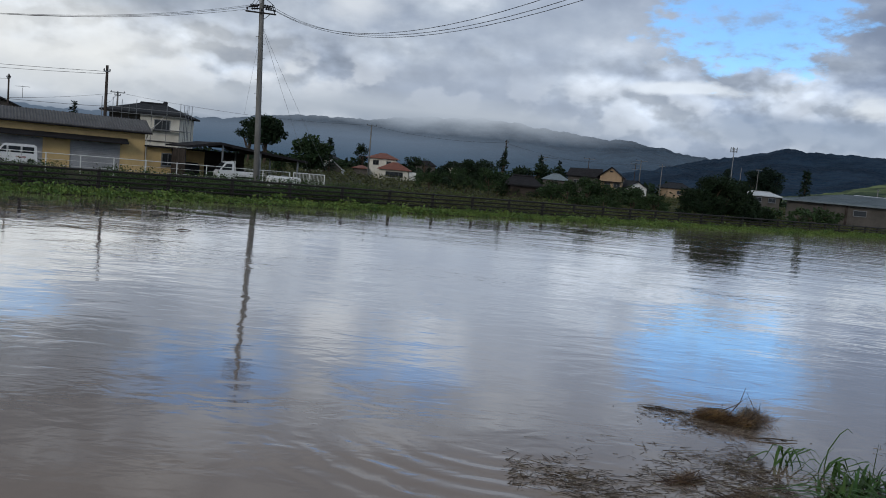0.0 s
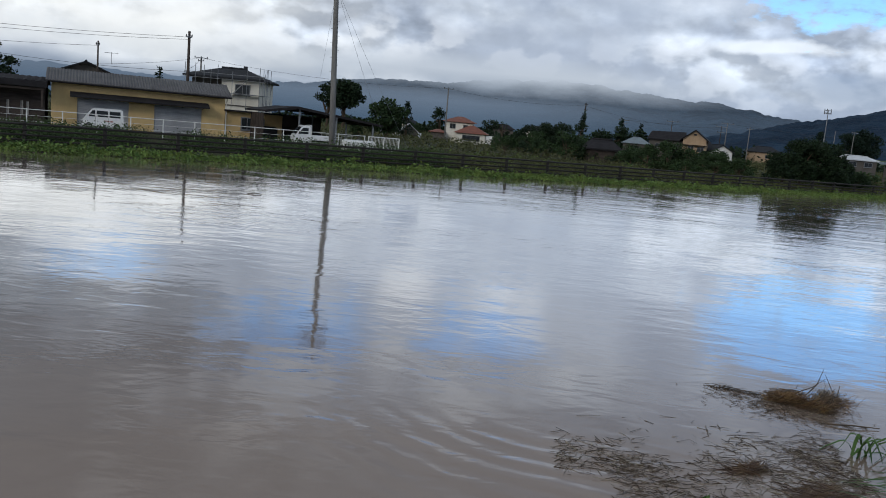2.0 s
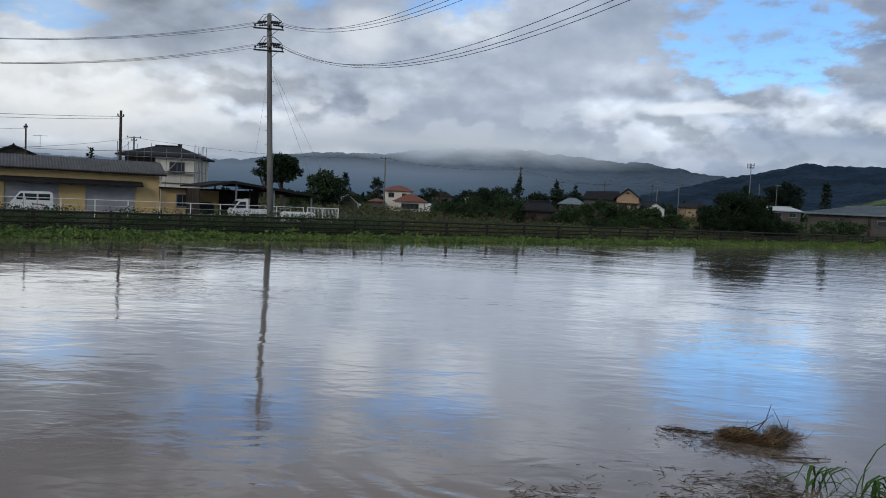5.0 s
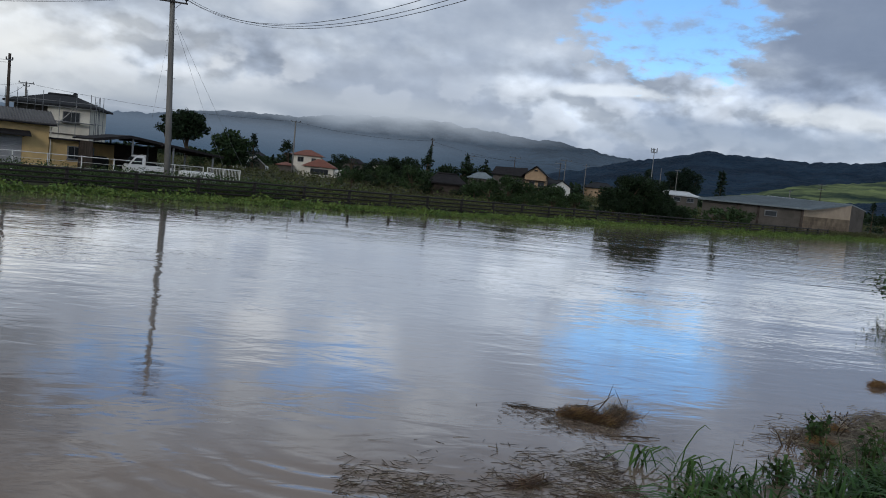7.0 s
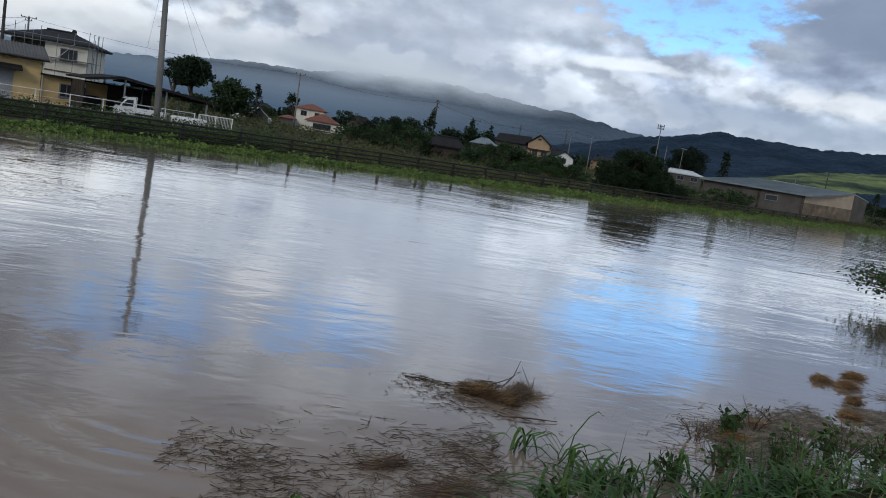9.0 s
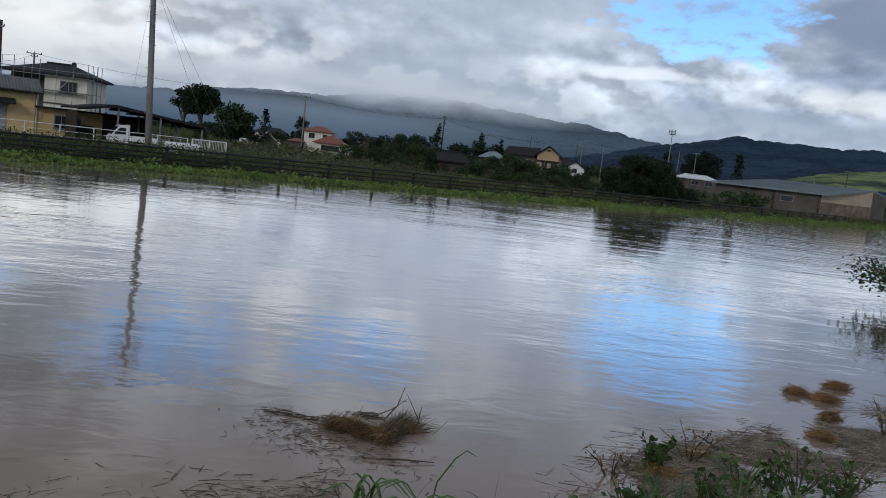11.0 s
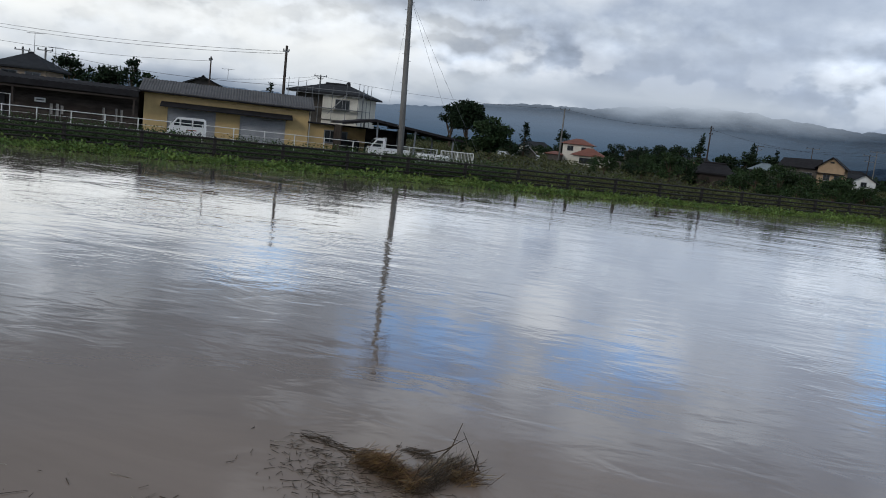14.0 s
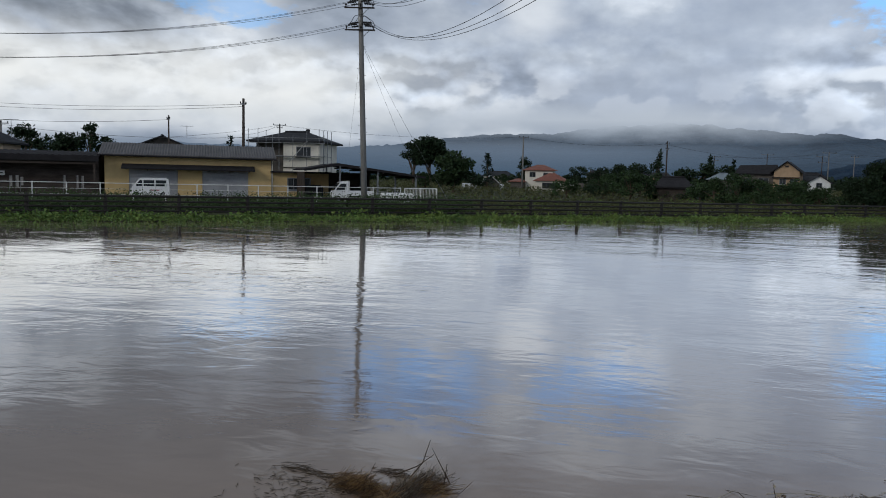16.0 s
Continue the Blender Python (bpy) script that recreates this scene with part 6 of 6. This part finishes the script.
# the flooded edge: a drift of broken reeds
def reed_drift(n, width, mat, length, label):
    bx = RNG.uniform(0.15, 2.45, n)
    by = 3.78 + 0.45 * bx + RNG.normal(0, 0.40, n)
    dense = np.array([noise.noise(Vector((p * 1.5, q * 1.5, 1.0))) for p, q in zip(bx, by)]) * 0.9 + 0.42
    keep = RNG.uniform(0, 1, n) < dense
    bx, by = bx[keep], by[keep]
    a = RNG.normal(0.2, 0.9, len(bx))
    L = length * RNG.uniform(0.12, 1.0, len(bx)) ** 1.6
    c = np.stack([bx, by, RNG.uniform(0.001, 0.009, len(bx))], 1)
    d = np.stack([np.cos(a) * L, np.sin(a) * L, RNG.normal(0, 0.05, len(bx)) * L], 1)
    tagged(new("reed_drift", stalks(c - d, c + d, width, mat, "reed_drift")), label, "debris", kind="stuff")


reed_drift(3600, 0.0045, M_BARK, 0.09, "dark sodden reed scraps drifting on the shallow edge")
reed_drift(1500, 0.0045, M_REED, 0.13, "scattered pale broken reeds drifting on the shallow edge")
straw_pile("reed_heap", 2.0, 4.2, 35, 210, 0.24, 0.34, 0.20, 0.05, M_STRAW2, "brown matted reed heap at the water's edge", 0.7, 0.007, 0.18)
straw_pile("reed_heap", 1.6, 4.55, 30, 110, 0.20, 0.22, 0.07, 0.04, M_STRAW2, "brown matted reeds at the water's edge", 0.8, 0.007, 0.3)
straw_pile("reed_heap", 1.45, 3.72, -10, 150, 0.24, 0.36, 0.16, 0.04, M_STRAW2, "brown matted reed heap at the water's edge", 0.8, 0.007, 0.18)

# debris drift beyond the grass
n = 8000
u, w = RNG.uniform(0, 1, n), RNG.normal(0, 1, n)
bx = 4.5 + 4.3 * u + 0.25 * w
by = 5.85 + 0.60 * (bx - 4.5) + 0.30 * RNG.normal(0, 1, n)
keep = np.array([noise.noise(Vector((p * 1.3, q * 1.3, 9.0))) > -0.2 for p, q in zip(bx, by)])
bx, by = bx[keep], by[keep]
a = RNG.normal(0.35, 0.6, len(bx))
L = RNG.uniform(0.04, 0.2, len(bx))
c = np.stack([bx, by, RNG.uniform(0.004, 0.03, len(bx))], 1)
d = np.stack([np.cos(a) * L, np.sin(a) * L, RNG.normal(0, 0.1, len(bx)) * L], 1)
tagged(new("reed_mat", stalks(c - d, c + d, 0.0055, M_REED, "reed_mat")), "wide mat of brown reeds and stems against the bank", "debris", kind="stuff")
for x, y, tn, ln in ((7.17, 8.92, -10, 0.34), (7.42, 8.74, -20, 0.42), (7.88, 9.36, -5, 0.42), (7.08, 8.03, 25, 0.40), (6.65, 7.36, -40, 0.32), (4.75, 6.05, -15, 0.4), (5.2, 6.55, 10, 0.3)):
    straw_pile("straw_tuft", x, y, tn, 230, ln * 0.55, ln * 0.30, 0.05, 0.09, M_STRAW, "golden straw tuft lying on the reed mat", 0.32, 0.0055, 0.2)


def leafy_weed(x, y, h, n, label, leaf=0.07, mat=None, base=0.0, spread=0.22, cat="weed", bare=0.3):
    t = thing("leafy_weed", pose(x, y, base), label, cat, "weeds in the water")
    pts = []
    for i in range(n):
        a = random.uniform(0, 6.283)
        top = Vector((spread * math.cos(a) * random.uniform(0.3, 1), spread * math.sin(a) * random.uniform(0.3, 1), h * random.uniform(0.6, 1.05)))
        p = [Vector((0.02 * math.cos(a), 0.02 * math.sin(a), -0.04)), top * 0.5 + Vector((0, 0, h * 0.08)), top]
        part("stem", Shape().tube(p, [0.006, 0.005, 0.002], 5), M_BARK, t)
        for j in range(9):
            k = random.uniform(bare, 1.0)
            q = p[0].lerp(p[1], k * 2) if k < 0.5 else p[1].lerp(p[2], k * 2 - 1)
            pts.append(q + Vector([random.gauss(0, 0.02) for _ in range(3)]))
    part("foliage", leaves(np.array([tuple(p) for p in pts]), leaf, mat or M_GRASS, "foliage", 0.6), mat or M_GRASS, t)
    return t


leafy_weed(4.70, 6.10, 0.28, 20, "dark green leafy weed standing in the reed mat", 0.058, M_BROADLEAF, spread=0.15)
leafy_weed(4.35, 5.98, 0.2, 8, "dark dead weed stems with seed heads", 0.03, M_REED, spread=0.25)
leafy_weed(5.3, 5.95, 0.28, 9, "slender green weed in the reed mat", 0.05, M_GRASS, spread=0.3, bare=0.1)
leafy_weed(5.75, 6.0, 0.32, 12, "slender green weed in the reed mat", 0.055, M_GRASS, spread=0.34, bare=0.1)
leafy_weed(6.2, 6.1, 0.28, 9, "slender green weed in the reed mat", 0.05, M_GRASS, spread=0.3, bare=0.1)
leafy_weed(7.4, 7.6, 0.35, 7, "thin dark weed stalks among the reeds", 0.04, M_REED)
leafy_weed(5.1, 6.45, 0.28, 6, "arching dead stalk with seed heads", 0.035, M_REED, spread=0.35)
for x, y, h in ((3.75, 4.95, 0.20), (4.25, 5.25, 0.24), (4.9, 5.55, 0.26), (5.45, 5.75, 0.30), (5.9, 5.8, 0.30)):
    leafy_weed(x, y, h, 9, "broad-leaved dark green weed among the grass", 0.058, M_BROADLEAF, spread=0.15, bare=0.15)
leafy_weed(1.05, 3.5, 0.12, 9, "broad-leaved green weed at the near edge", 0.06, spread=0.1)



def dead_stalk(x, y, reach, rise, turn, label):
    """A dark stalk that leans far over and carries small seed heads on side stems."""
    t = thing("dead_stalk", pose(x, y, 0, 0, 0, turn), label, "weed", "weeds in the water")
    line = [Vector((-reach * k, 0.03 * math.sin(5 * k), rise * k ** 0.8 - 0.02)) for k in (0, 0.2, 0.4, 0.6, 0.8, 1.0)]
    part("stem", Shape().tube(line, [0.008, 0.007, 0.006, 0.005, 0.004, 0.002], 5), M_BARK, t)
    for i in range(9):
        k = random.uniform(0.3, 1.0) * 5
        p = line[int(k) if k < 5 else 4].lerp(line[min(int(k) + 1, 5)], k % 1)
        q = p + Vector((random.uniform(-0.09, 0.03), random.uniform(-0.08, 0.08), random.uniform(-0.05, 0.09)))
        part("side_stem", Shape().tube([p, q], [0.003, 0.002], 4), M_BARK, t)
        part("seed_head", Shape().tube([q, q + Vector((0, 0, 0.010)), q + Vector((0.004, 0, 0.024))], [0.003, 0.008, 0.002], 6), M_BARK, t)


dead_stalk(5.50, 6.75, 0.42, 0.22, 25, "arching dead stalk with dark seed heads over the reed mat")
dead_stalk(4.55, 6.10, 0.16, 0.13, 40, "short dead stalk with dark seed heads beside the leafy weed")

# leafy shrub leaning over the water downstream
sh = thing("shrub", pose(13.95, 16.7, -0.05), "leafy shrub half drowned at the river's edge", "shrub")
s, pts = Shape(), []
for i in range(26):
    a = random.uniform(1.6, 5.0) if i % 3 else random.uniform(0, 6.283)
    r = random.uniform(0.5, 2.2)
    top = Vector((r * math.cos(a), r * math.sin(a), random.uniform(0.5, 1.35) * (1.1 - 0.2 * r)))
    m = top * 0.5 + Vector((0, 0, 0.25))
    s.tube([(0, 0, 0), m, top], [0.03, 0.018, 0.005], 5)
    for j in range(80):
        k = random.uniform(0.35, 1.05)
        q = Vector((0, 0, 0)).lerp(m, min(1, k * 2)) if k < 0.5 else m.lerp(top, k * 2 - 1)
        pts.append(q + Vector([random.gauss(0, 0.10) for _ in range(3)]))
part("stem", s, M_BARK, sh)
part("foliage", leaves(np.array([tuple(p) for p in pts]), 0.10, M_SHRUB, "foliage", 0.5), M_SHRUB, sh)

# floating twigs out on the water
for x, y, ln, tn in ((-8.0, 20.5, 0.4, 20), (3.5, 37.5, 0.7, 30), (13.0, 36.0, 0.6, 30)):
    t = thing("floating_twig", pose(x, y, 0.01, 0, 0, tn), "dark twig drifting on the river", "twig", "drifting debris")
    part("twig", Shape().tube([(-ln / 2, 0, 0), (0, 0.03, 0.03), (ln / 2, -0.02, 0.01)], [0.012, 0.016, 0.008], 6), M_BARK, t)
